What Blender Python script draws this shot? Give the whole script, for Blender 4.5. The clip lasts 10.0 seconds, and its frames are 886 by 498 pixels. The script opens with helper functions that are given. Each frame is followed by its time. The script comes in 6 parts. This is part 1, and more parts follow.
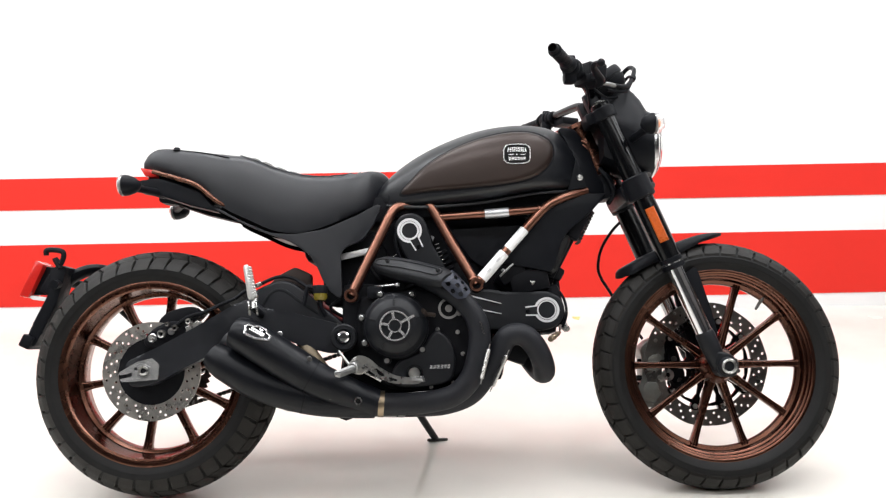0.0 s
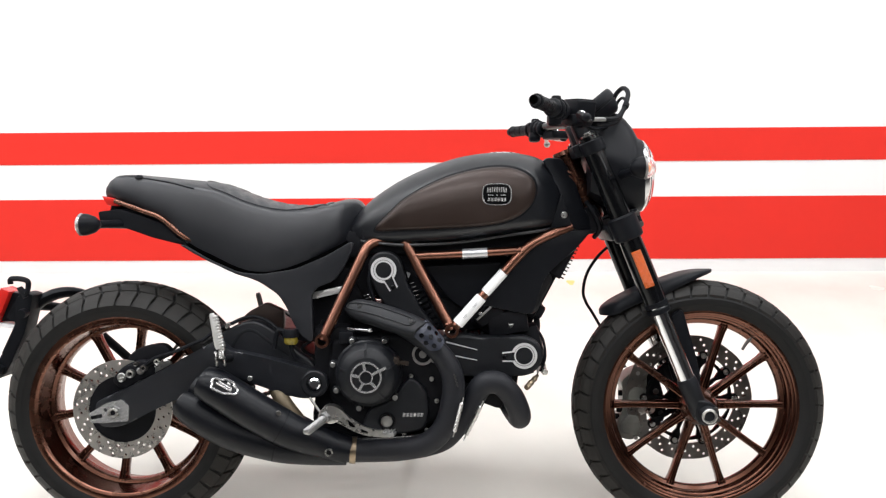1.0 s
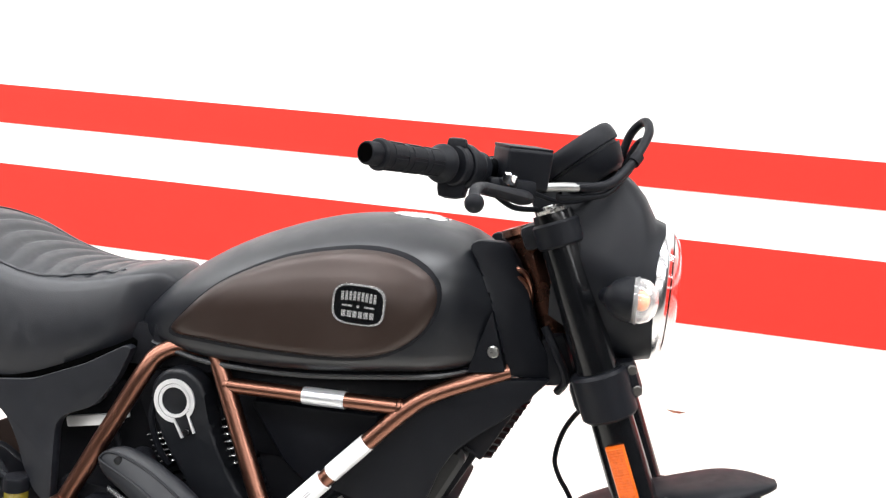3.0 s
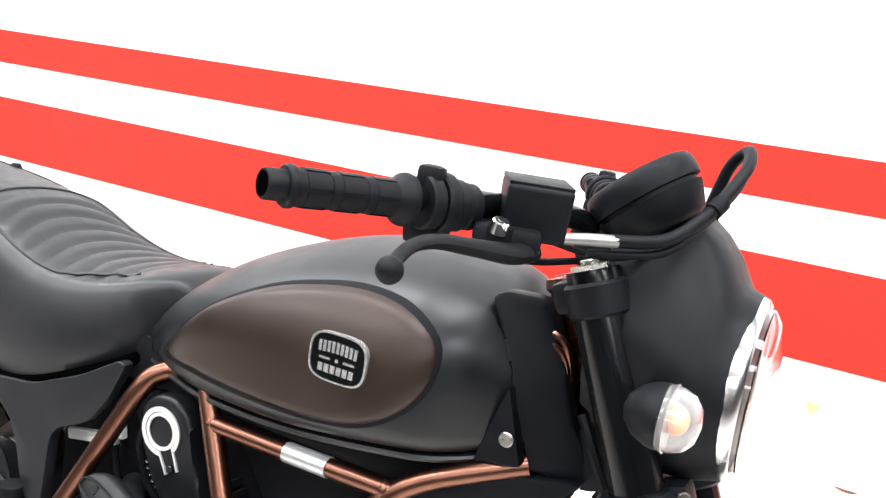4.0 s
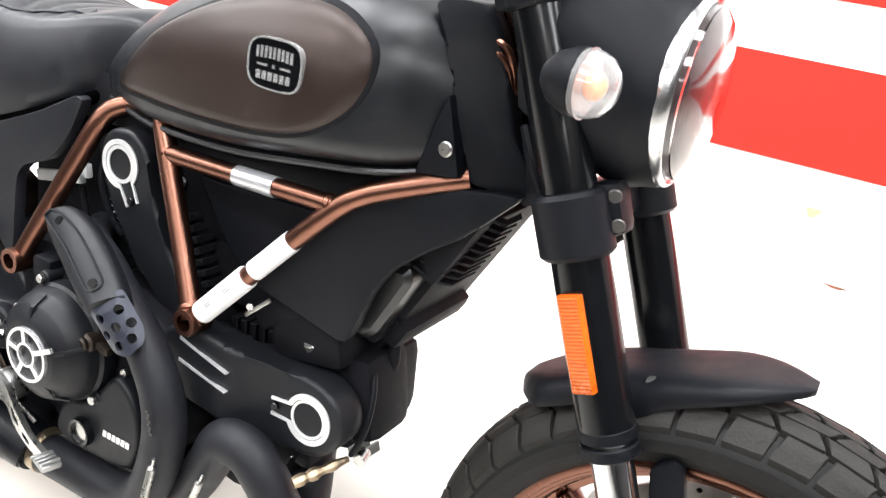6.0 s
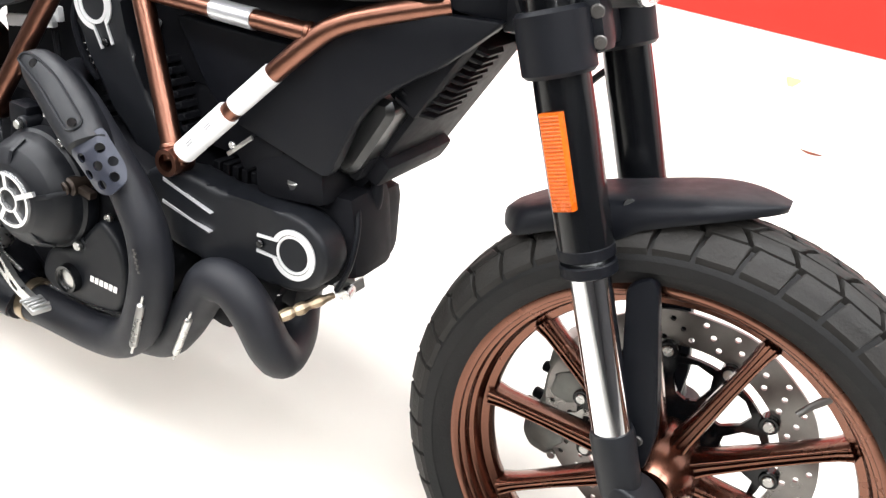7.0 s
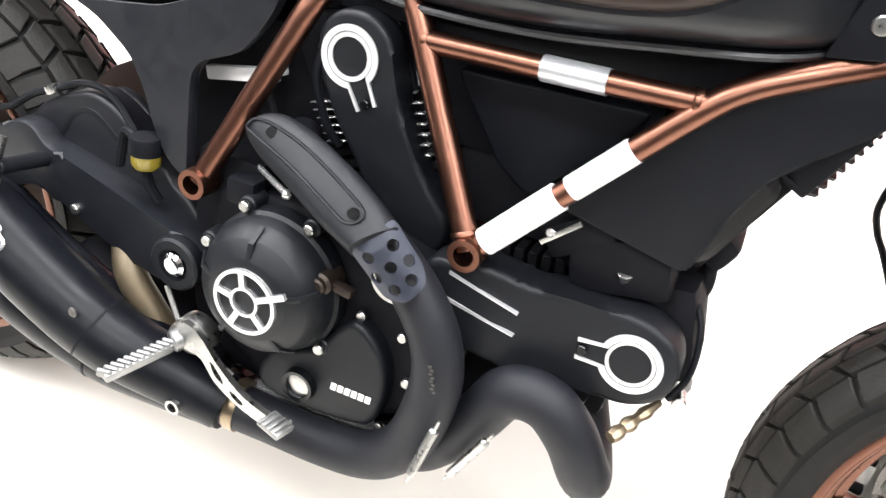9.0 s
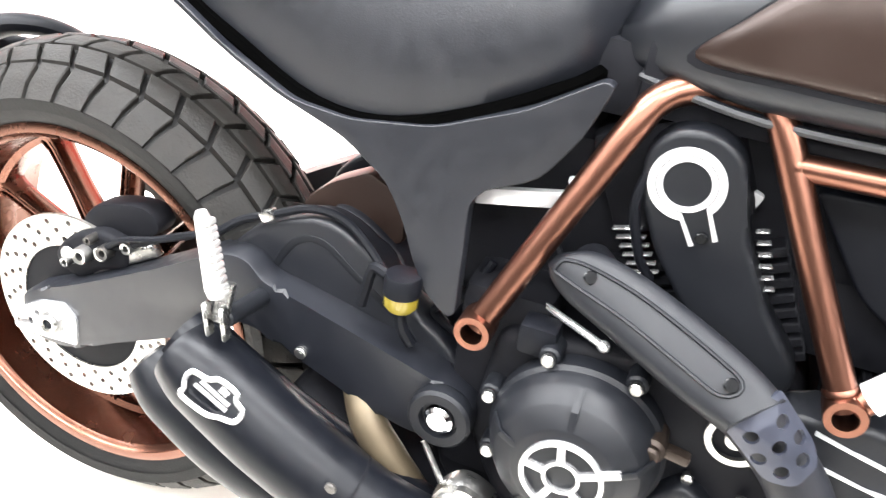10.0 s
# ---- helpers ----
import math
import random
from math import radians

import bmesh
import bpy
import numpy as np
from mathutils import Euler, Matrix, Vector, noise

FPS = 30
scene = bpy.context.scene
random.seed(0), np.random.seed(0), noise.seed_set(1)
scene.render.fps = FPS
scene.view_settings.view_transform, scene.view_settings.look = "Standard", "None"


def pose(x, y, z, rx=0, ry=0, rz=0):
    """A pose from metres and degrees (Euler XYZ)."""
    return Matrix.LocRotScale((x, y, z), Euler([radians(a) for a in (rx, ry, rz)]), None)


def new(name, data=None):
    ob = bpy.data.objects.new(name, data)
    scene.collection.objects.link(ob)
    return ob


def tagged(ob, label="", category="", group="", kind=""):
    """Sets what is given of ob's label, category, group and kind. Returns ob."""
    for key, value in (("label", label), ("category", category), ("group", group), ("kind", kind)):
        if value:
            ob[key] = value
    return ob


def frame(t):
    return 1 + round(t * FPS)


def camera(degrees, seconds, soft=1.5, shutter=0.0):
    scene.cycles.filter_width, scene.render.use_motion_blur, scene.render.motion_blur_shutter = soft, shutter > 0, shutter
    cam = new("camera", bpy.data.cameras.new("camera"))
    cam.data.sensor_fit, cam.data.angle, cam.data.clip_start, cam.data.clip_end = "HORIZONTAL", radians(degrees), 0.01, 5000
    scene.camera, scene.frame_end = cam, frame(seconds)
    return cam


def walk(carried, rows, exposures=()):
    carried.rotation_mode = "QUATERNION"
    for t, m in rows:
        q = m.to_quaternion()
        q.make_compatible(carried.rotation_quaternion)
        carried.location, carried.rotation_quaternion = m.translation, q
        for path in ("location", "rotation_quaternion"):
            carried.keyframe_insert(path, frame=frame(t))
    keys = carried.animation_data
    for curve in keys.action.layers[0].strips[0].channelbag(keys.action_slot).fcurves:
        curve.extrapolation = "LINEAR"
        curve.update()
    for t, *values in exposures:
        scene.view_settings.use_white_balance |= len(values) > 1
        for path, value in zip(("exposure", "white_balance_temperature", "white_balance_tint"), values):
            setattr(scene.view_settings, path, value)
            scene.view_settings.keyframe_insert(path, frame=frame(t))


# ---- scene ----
cam = camera(55.93, 10.0, 1.25, 0.15)
PATH = [
    (0.0, 0.7878, -2.0219, 1.0179, 79.329, 1.104, 1.238),
    (0.5, 0.8144, -1.9464, 1.2420, 73.375, 1.355, 2.112),
    (1.0, 0.8786, -1.8163, 1.4089, 70.078, 0.699, 2.266),
    (1.5, 0.9367, -1.6090, 1.3838, 68.741, 0.285, 3.324),
    (2.0, 1.0428, -1.3375, 1.3758, 68.715, -0.375, 4.859),
    (2.5, 1.2029, -1.0778, 1.3687, 68.405, -1.133, 9.463),
    (3.0, 1.2556, -0.8117, 1.3343, 67.170, -1.560, 15.033),
    (3.2, 1.2715, -0.7358, 1.3349, 66.662, -1.486, 18.179),
    (4.3, 1.3973, -0.4674, 1.2905, 65.181, -0.399, 32.964),
    (4.5, 1.4047, -0.4670, 1.2798, 64.717, -0.289, 33.440),
    (5.0, 1.4319, -0.4753, 1.2454, 63.033, -0.050, 34.022),
    (5.5, 1.4543, -0.4844, 1.2097, 59.656, -0.233, 33.560),
    (6.0, 1.4766, -0.4928, 1.1771, 55.395, -0.367, 32.834),
    (6.2, 1.4836, -0.5021, 1.1665, 54.073, -0.336, 32.324),
    (7.3, 1.5038, -0.5440, 1.1088, 46.777, -0.905, 31.436),
    (7.5, 1.4970, -0.5448, 1.1010, 46.042, -1.059, 31.982),
    (8.0, 1.3812, -0.5521, 1.1110, 46.050, -0.882, 31.720),
    (8.5, 1.1987, -0.5480, 1.1085, 46.538, -0.449, 29.239),
    (9.0, 1.0480, -0.5420, 1.0944, 46.688, -1.373, 27.143),
    (9.5, 0.8709, -0.4959, 1.0905, 46.149, 0.445, 26.288),
    (10.0, 0.6796, -0.4956, 1.1029, 45.925, -0.049, 23.699),
]
walk(cam, [(t, pose(x, y, z, rx, ry, rz)) for t, x, y, z, rx, ry, rz in PATH],
     [(0.0, -0.85), (0.5, -0.93), (1.5, -0.82), (2.5, -0.50), (3.0, -0.29), (4.5, -0.04), (6.0, 0.05), (8.0, 0.03), (8.5, 0.06), (9.0, 0.30), (9.5, 0.73), (10.0, 1.19)])

# ---------- world, lamps, exposure ----------
world = bpy.data.worlds.new("world")
scene.world = world
world.use_nodes = True
world.node_tree.nodes["Background"].inputs[0].default_value = (1.0, 0.99, 0.98, 1)
world.node_tree.nodes["Background"].inputs[1].default_value = 0.4


def lamp_panel(x, y, z, sx, sy, watts):
    data = bpy.data.lights.new("panel_lamp", "AREA")
    data.shape, data.size, data.size_y, data.energy = "RECTANGLE", sx, sy, watts
    data.color = (0.925, 0.952, 1.0)
    ob = new("panel_lamp", data)
    ob.location = (x, y, z)
    return ob


CEIL = 3.1
LAMPS = [(x, y) for x in (-3.9, -2.0, -0.1, 1.8, 3.7) for y in (-2.9, -1.0, 0.55)]
WATTS = {-2.9: 14, -1.0: 38, 0.55: 57}
for lx, ly in LAMPS:
    lamp_panel(lx, ly, CEIL - 0.06, 1.5, 0.55, WATTS[ly])

# ---------- materials ----------


def material(name, base, rough=0.5, metal=0.0, vary=0.12, scale=40.0, bump=0.0, bump_scale=400.0, coat=0.0, spec=0.5, rough_vary=0.08):
    m = bpy.data.materials.new(name)
    m.use_nodes = True
    nt = m.node_tree
    b = nt.nodes["Principled BSDF"]
    tc = nt.nodes.new("ShaderNodeTexCoord")
    n1 = nt.nodes.new("ShaderNodeTexNoise")
    n1.inputs["Scale"].default_value, n1.inputs["Detail"].default_value = scale, 5
    n2 = nt.nodes.new("ShaderNodeTexNoise")
    n2.inputs["Scale"].default_value, n2.inputs["Detail"].default_value = scale / 9, 3
    add = nt.nodes.new("ShaderNodeMath")
    add.operation = "ADD"
    ramp = nt.nodes.new("ShaderNodeMapRange")
    ramp.inputs[1].default_value, ramp.inputs[2].default_value = 0.7, 1.3
    ramp.inputs[3].default_value, ramp.inputs[4].default_value = 1 - vary, 1 + vary
    mul = nt.nodes.new("ShaderNodeVectorMath")
    mul.operation = "SCALE"
    mul.inputs[0].default_value = base
    rr = nt.nodes.new("ShaderNodeMapRange")
    rr.inputs[1].default_value, rr.inputs[2].default_value = 0.7, 1.3
    rr.inputs[3].default_value, rr.inputs[4].default_value = max(0.02, rough - rough_vary), min(1, rough + rough_vary)
    for a, c in ((tc.outputs["Object"], n1.inputs["Vector"]), (tc.outputs["Object"], n2.inputs["Vector"]),
                 (n1.outputs["Fac"], add.inputs[0]), (n2.outputs["Fac"], add.inputs[1]),
                 (add.outputs[0], ramp.inputs[0]), (ramp.outputs[0], mul.inputs["Scale"]),
                 (mul.outputs[0], b.inputs["Base Color"]), (add.outputs[0], rr.inputs[0]), (rr.outputs[0], b.inputs["Roughness"])):
        nt.links.new(a, c)
    b.inputs["Metallic"].default_value = metal
    b.inputs["Coat Weight"].default_value = coat
    b.inputs["Coat Roughness"].default_value = 0.08
    b.inputs["Specular IOR Level"].default_value = spec
    if bump:
        n3 = nt.nodes.new("ShaderNodeTexNoise")
        n3.inputs["Scale"].default_value, n3.inputs["Detail"].default_value = bump_scale, 4
        bp = nt.nodes.new("ShaderNodeBump")
        bp.inputs["Strength"].default_value, bp.inputs["Distance"].default_value = bump, 0.002
        nt.links.new(tc.outputs["Object"], n3.inputs["Vector"])
        nt.links.new(n3.outputs["Fac"], bp.inputs["Height"])
        nt.links.new(bp.outputs[0], b.inputs["Normal"])
    return m


def glass_material(name, tint, rough=0.05):
    m = bpy.data.materials.new(name)
    m.use_nodes = True
    b = m.node_tree.nodes["Principled BSDF"]
    b.inputs["Base Color"].default_value = (*tint, 1)
    b.inputs["Roughness"].default_value = rough
    b.inputs["Transmission Weight"].default_value = 1.0
    b.inputs["IOR"].default_value = 1.45
    return m


def emitter(name, colour, strength):
    m = bpy.data.materials.new(name)
    m.use_nodes = True
    b = m.node_tree.nodes["Principled BSDF"]
    b.inputs["Base Color"].default_value = (0.8, 0.8, 0.8, 1)
    b.inputs["Emission Color"].default_value = (*colour, 1)
    b.inputs["Emission Strength"].default_value = strength
    return m


WALL_WHITE = material("white_wall_paint", (0.84, 0.84, 0.835), 0.65, spec=0.25, vary=0.012, scale=6, bump=0.08, bump_scale=260)
WALL_RED = material("red_wall_paint", (0.72, 0.030, 0.020), 0.65, spec=0.2, vary=0.025, scale=7, bump=0.08, bump_scale=260)
FLOOR_WHITE = material("white_floor_coating", (0.72, 0.69, 0.63), 0.20, vary=0.055, scale=4, bump=0.02, bump_scale=60)
MATT_BLACK = material("matt_black_paint", (0.0047, 0.0054, 0.0073), 0.48, spec=0.28, vary=0.10, scale=60, bump=0.05, bump_scale=900)
SATIN_BLACK = material("satin_black_paint", (0.0032, 0.0035, 0.0042), 0.17, spec=0.30, vary=0.12, scale=60, rough_vary=0.03)
TANK_BLACK = material("satin_tank_paint", (0.0047, 0.0055, 0.0076), 0.38, spec=0.45, vary=0.05, scale=25, bump=0.02, bump_scale=900)
PLASTIC = material("grained_black_plastic", (0.0039, 0.0044, 0.0062), 0.48, spec=0.13, vary=0.1, scale=80, bump=0.12, bump_scale=1300)
SIDE_BLACK = material("matt_side_cover_paint", (0.0065, 0.0073, 0.0101), 0.42, spec=0.42, vary=0.08, scale=60, bump=0.05, bump_scale=900)
FRONT_BLACK = material("moulded_matt_black", (0.0043, 0.0049, 0.0069), 0.46, spec=0.16, vary=0.10, scale=60, bump=0.05, bump_scale=1000)
SATIN_MOULD = material("satin_moulded_plastic", (0.0075, 0.0078, 0.0082), 0.34, spec=0.55, vary=0.08, scale=60, rough_vary=0.04)
DEEP_BLACK = material("dull_black_metal", (0.0060, 0.0062, 0.0078), 0.6, spec=0.10, vary=0.2, scale=70)
LEATHER = material("black_seat_vinyl", (0.0066, 0.0074, 0.0102), 0.43, spec=0.50, vary=0.08, scale=50, bump=0.12, bump_scale=700)
# Tread is browner with dust and also lightened for the light on its top.
TREAD = material("dusty_lit_tread_rubber", (0.0140, 0.0128, 0.0113), 0.58, spec=0.26, vary=0.30, scale=30, bump=0.3, bump_scale=300)
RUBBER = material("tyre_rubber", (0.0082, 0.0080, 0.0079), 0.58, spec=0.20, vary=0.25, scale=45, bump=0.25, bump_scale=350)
FRAME_COPPER = material("copper_brown_frame_paint", (0.205, 0.095, 0.066), 0.30, metal=1.0, vary=0.04, scale=60, rough_vary=0.0)
COPPER = material("copper_brown_metallic_paint", (0.142, 0.063, 0.042), 0.26, metal=1.0, vary=0.06, scale=40, coat=0.2, rough_vary=0.03)
BROWN_PANEL = material("brushed_brown_tank_panel", (0.0260, 0.0157, 0.0123), 0.38, metal=0.42, spec=0.45, vary=0.12, scale=18, bump=0.03, bump_scale=600)
CHROME = material("polished_chrome", (0.80, 0.81, 0.83), 0.08, metal=1.0, vary=0.02, rough_vary=0.03)
ALLOY = material("cast_alloy", (0.46, 0.455, 0.44), 0.30, metal=1.0, vary=0.15, scale=90, bump=0.1)
MACHINED = material("machined_aluminium", (0.72, 0.72, 0.72), 0.22, metal=0.8, vary=0.03, scale=120, rough_vary=0.03)
# Pale steel of the rear disc; the front disc has a darker one below.
STEEL = material("pale_disc_steel", (0.50, 0.48, 0.45), 0.3, metal=0.9, vary=0.14, scale=70)
DARK_STEEL = material("dark_steel", (0.10, 0.095, 0.09), 0.4, metal=0.85, vary=0.2)
PIPE_WRAP = material("black_ceramic_pipe_coating", (0.0077, 0.0083, 0.0113), 0.56, spec=0.29, vary=0.15, scale=50, bump=0.15, bump_scale=1100)
BLUED = material("blue_black_steel", (0.024, 0.027, 0.040), 0.4, metal=0.3, vary=0.2)
LABEL_WHITE = material("white_protective_film", (0.82, 0.82, 0.82), 0.4, vary=0.03)
SILVER_FILM = material("silver_protective_film", (0.62, 0.63, 0.65), 0.3, metal=0.7, vary=0.06, rough_vary=0.05)
PRINT_GREY = material("grey_print", (0.42, 0.42, 0.43), 0.6)
PRINT_WHITE = material("white_print", (0.80, 0.80, 0.80), 0.4)
ORANGE = material("orange_reflector_plastic", (0.52, 0.092, 0.004), 0.3, vary=0.25, scale=220, coat=0.15, spec=0.3)
RED_LENS = material("red_reflector_plastic", (0.55, 0.02, 0.015), 0.2, vary=0.1, scale=200, coat=0.5)
YELLOW = material("yellow_brake_fluid", (0.20, 0.155, 0.02), 0.25)
GREY_CAL = material("grey_caliper_paint", (0.19, 0.195, 0.18), 0.40, metal=0.3, vary=0.2, scale=60, bump=0.1)
CLEAR = glass_material("clear_lens", (1.0, 0.99, 0.98))
SIGNAL_LENS = glass_material("pale_signal_lens", (0.97, 0.95, 0.94), 0.09)
SIGNAL_LENS.node_tree.nodes["Principled BSDF"].inputs["Transmission Weight"].default_value = 0.93
BOWL_GREY = material("satin_lamp_bowl", (0.34, 0.335, 0.33), 0.35, metal=0.8, vary=0.05)
BOWL_BRIGHT = material("aluminised_lamp_bowl", (0.62, 0.62, 0.63), 0.20, metal=1.0, vary=0.03)
DISC_DARK = material("dark_disc_steel", (0.20, 0.19, 0.18), 0.32, metal=0.95, vary=0.14, scale=70)
MUFFLER_BLACK = material("black_muffler_coating", (0.0035, 0.0041, 0.0060), 0.38, spec=0.20, vary=0.12, scale=60, bump=0.03, bump_scale=900)
# Near-black without sheen: stands in for shade in the seat gap and bar ends.
UNLIT_BLACK = material("unlit_black", (0.0008, 0.0008, 0.0008), 0.9, spec=0.0)
AMBER_BULB = material("amber_bulb", (0.80, 0.26, 0.10), 0.35)
BRASS = material("heat_tinted_steel", (0.30, 0.235, 0.16), 0.35, metal=0.9, vary=0.3)
TAN_STEEL = material("dull_tan_steel", (0.105, 0.082, 0.052), 0.48, metal=0.6, vary=0.35, scale=35)
RUSTY = material("brown_tinted_steel", (0.030, 0.021, 0.016), 0.45, metal=0.6, vary=0.3)
PEG_ALLOY = material("dull_cast_alloy", (0.30, 0.30, 0.295), 0.42, metal=0.9, vary=0.15, scale=90, bump=0.1)
RING_ALLOY = material("satin_machined_alloy", (0.80, 0.80, 0.81), 0.40, metal=0.7, vary=0.04, scale=120, rough_vary=0.05)
PEG_PALE = material("bead_blasted_alloy", (0.62, 0.615, 0.60), 0.46, metal=0.75, vary=0.08, scale=90)
PANEL_GLOW = emitter("lamp_diffuser", (1.0, 0.985, 0.96), 6.0)
STAIN = material("yellow_floor_stain", (0.66, 0.55, 0.20), 0.5)

# Grey of the unseen walls, kept low so black parts reflect a dark room.
GREY_WALL = material("unseen_wall_grey", (0.075, 0.075, 0.078), 0.7, vary=0.03, scale=5, spec=0.2)
# Unseen ceiling: this grey sets how bright upward faces look.
GREY_CEILING = material("unseen_ceiling_grey", (0.48, 0.48, 0.485), 0.75, vary=0.03, scale=5, spec=0.2)

# ---------- mesh helpers ----------


def part(name, bm, mat, parent=None, label="", sharp=38):
    bmesh.ops.recalc_face_normals(bm, faces=bm.faces)
    me = bpy.data.meshes.new(name)
    for f in bm.faces:
        f.smooth = True
    bm.to_mesh(me)
    bm.free()
    me.set_sharp_from_angle(angle=radians(sharp))
    me.materials.append(mat)
    ob = new(name, me)
    if parent is not None:
        ob.parent = parent
    if label:
        tagged(ob, label)
    return ob


def B():
    return bmesh.new()


def catmull(pts, n=8, closed=False):
    pts = [Vector(p) for p in pts]
    out, k = [], len(pts)
    for i in range(k if closed else k - 1):
        if closed:
            a, b, c, d = (pts[(i + j) % k] for j in (-1, 0, 1, 2))
        else:
            a, b, c, d = pts[max(i - 1, 0)], pts[i], pts[i + 1], pts[min(i + 2, k - 1)]
        for s in range(n):
            t = s / n
            out.append(0.5 * (2 * b + (c - a) * t + (2 * a - 5 * b + 4 * c - d) * t * t + (3 * b - a - 3 * c + d) * t ** 3))
    if not closed:
        out.append(pts[-1])
    return out


def lerp_list(vals, u):
    f = u * (len(vals) - 1)
    i = min(int(f), len(vals) - 2)
    return vals[i] + (vals[i + 1] - vals[i]) * (f - i)


def loft(bm, rings, caps=True, closed=True):
    vs = [[bm.verts.new(p) for p in r] for r in rings]
    n = len(rings[0])
    for a, b in zip(vs, vs[1:]):
        for i in range(n if closed else n - 1):
            j = (i + 1) % n
            bm.faces.new((a[i], a[j], b[j], b[i]))
    if caps and closed:
        bm.faces.new(vs[0][::-1])
        bm.faces.new(vs[-1])
    return vs


def tube(bm, pts, r, seg=14, n=7, smooth=True, flat=1.0, caps=True):
    """A pipe along pts. r: one radius or several along the way. flat: squash of the section's second axis."""
    line = catmull(pts, n) if smooth and len(pts) > 2 else [Vector(p) for p in pts]
    rs = r if isinstance(r, (list, tuple)) else [r, r]
    rings = []
    t0 = (line[1] - line[0]).normalized()
    up = Vector((0, 1, 0)) if abs(t0.y) < 0.9 else Vector((0, 0, 1))
    u = (up - t0 * up.dot(t0)).normalized()
    for i, p in enumerate(line):
        t = (line[min(i + 1, len(line) - 1)] - line[max(i - 1, 0)]).normalized()
        u = (u - t * u.dot(t)).normalized()
        v = t.cross(u)
        rad = lerp_list(rs, i / (len(line) - 1))
        rings.append([p + (u * math.cos(a) * flat + v * math.sin(a)) * rad for a in (2 * math.pi * k / seg for k in range(seg))])
    loft(bm, rings, caps)


def rod(bm, p0, p1, r, r1=None, seg=18, edge=0.0):
    p0, p1 = Vector(p0), Vector(p1)
    r1 = r if r1 is None else r1
    d = (p1 - p0).normalized()
    if edge:
        tube(bm, [p0, p0 + d * edge, p1 - d * edge, p1], [r - edge, r, r1, r1 - edge], seg, smooth=False)
    else:
        tube(bm, [p0, p1], [r, r1], seg, smooth=False)


def lathe(bm, prof, c=(0, 0, 0), seg=64, axis="Y", closed=True, m=None, caps=True):
    """Turns prof, pairs of (radius, offset along the axis), round the axis through c."""
    rings = []
    for k in range(seg):
        a = 2 * math.pi * k / seg
        ring = []
        for r, h in prof:
            p = Vector((r * math.cos(a), h, r * math.sin(a)))
            ring.append((m @ p if m else p) + Vector(c))
        rings.append(ring)
    vs = [[bm.verts.new(p) for p in r] for r in rings]
    n = len(prof)
    for k in range(seg):
        a, b = vs[k], vs[(k + 1) % seg]
        for i in range(n if closed else n - 1):
            j = (i + 1) % n
            bm.faces.new((a[i], a[j], b[j], b[i]))
    if not closed and caps:
        for idx in (0, n - 1):
            if prof[idx][0] > 1e-4:
                bm.faces.new([v[idx] for v in vs])
    bmesh.ops.remove_doubles(bm, verts=bm.verts, dist=1e-6)


def prism(bm, poly, y0, y1, bevel=0.004, segs=2, warp=None):
    """Extrudes an outline of (x, z) from y0 to y1, with rounded rims. warp(x, z): a shift of y."""
    t = bmesh.new()
    a = [t.verts.new((x, y0, z)) for x, z in poly]
    f = t.faces.new(a)
    r = bmesh.ops.extrude_face_region(t, geom=[f])
    for v in r["geom"]:
        if isinstance(v, bmesh.types.BMVert):
            v.co.y = y1
    if bevel:
        rim = [e for e in t.edges if abs(e.verts[0].co.y - e.verts[1].co.y) < 1e-6]
        bmesh.ops.bevel(t, geom=rim, offset=bevel, segments=segs, profile=0.6, affect="EDGES", clamp_overlap=True)
    if warp:
        for v in t.verts:
            v.co.y += warp(v.co.x, v.co.z)
    join(bm, t)


def join(bm, t, m=None):
    me = bpy.data.meshes.new("tmp")
    t.to_mesh(me)
    t.free()
    if m is not None:
        me.transform(m)
    bm.from_mesh(me)
    bpy.data.meshes.remove(me)


def block(bm, c, size, bevel=0.004, rot=(0, 0, 0), segs=2):
    t = bmesh.new()
    bmesh.ops.create_cube(t, size=1)
    bmesh.ops.scale(t, vec=size, verts=t.verts)
    if bevel:
        bmesh.ops.bevel(t, geom=list(t.edges), offset=bevel, segments=segs, profile=0.6, affect="EDGES", clamp_overlap=True)
    join(bm, t, pose(*c, *rot))


def ball(bm, c, size, rot=(0, 0, 0), seg=20):
    t = bmesh.new()
    bmesh.ops.create_uvsphere(t, u_segments=seg, v_segments=seg // 2, radius=1)
    bmesh.ops.scale(t, vec=size, verts=t.verts)
    join(bm, t, pose(*c, *rot))


def plate(bm, loops, y0, y1):
    """A flat plate in the xz plane: the first loop is its outline, the others are holes."""
    t = bmesh.new()
    edges = []
    for lp in loops:
        vs = [t.verts.new((x, y0, z)) for x, z in lp]
        edges += [t.edges.new((vs[i], vs[(i + 1) % len(vs)])) for i in range(len(vs))]
    r = bmesh.ops.triangle_fill(t, edges=edges, use_beauty=True)
    faces = [g for g in r["geom"] if isinstance(g, bmesh.types.BMFace)]
    e = bmesh.ops.extrude_face_region(t, geom=faces)
    for v in e["geom"]:
        if isinstance(v, bmesh.types.BMVert):
            v.co.y = y1
    join(bm, t)


def ring_pts(cx, cz, r, n=24, a0=0.0):
    return [(cx + r * math.cos(a0 + 2 * math.pi * k / n), cz + r * math.sin(a0 + 2 * math.pi * k / n)) for k in range(n)]


def rounded(pts, n=5):
    """A closed smooth outline through the (x, z) points."""
    return [(p.x, p.y) for p in catmull([(x, z, 0) for x, z in pts], n, closed=True)]


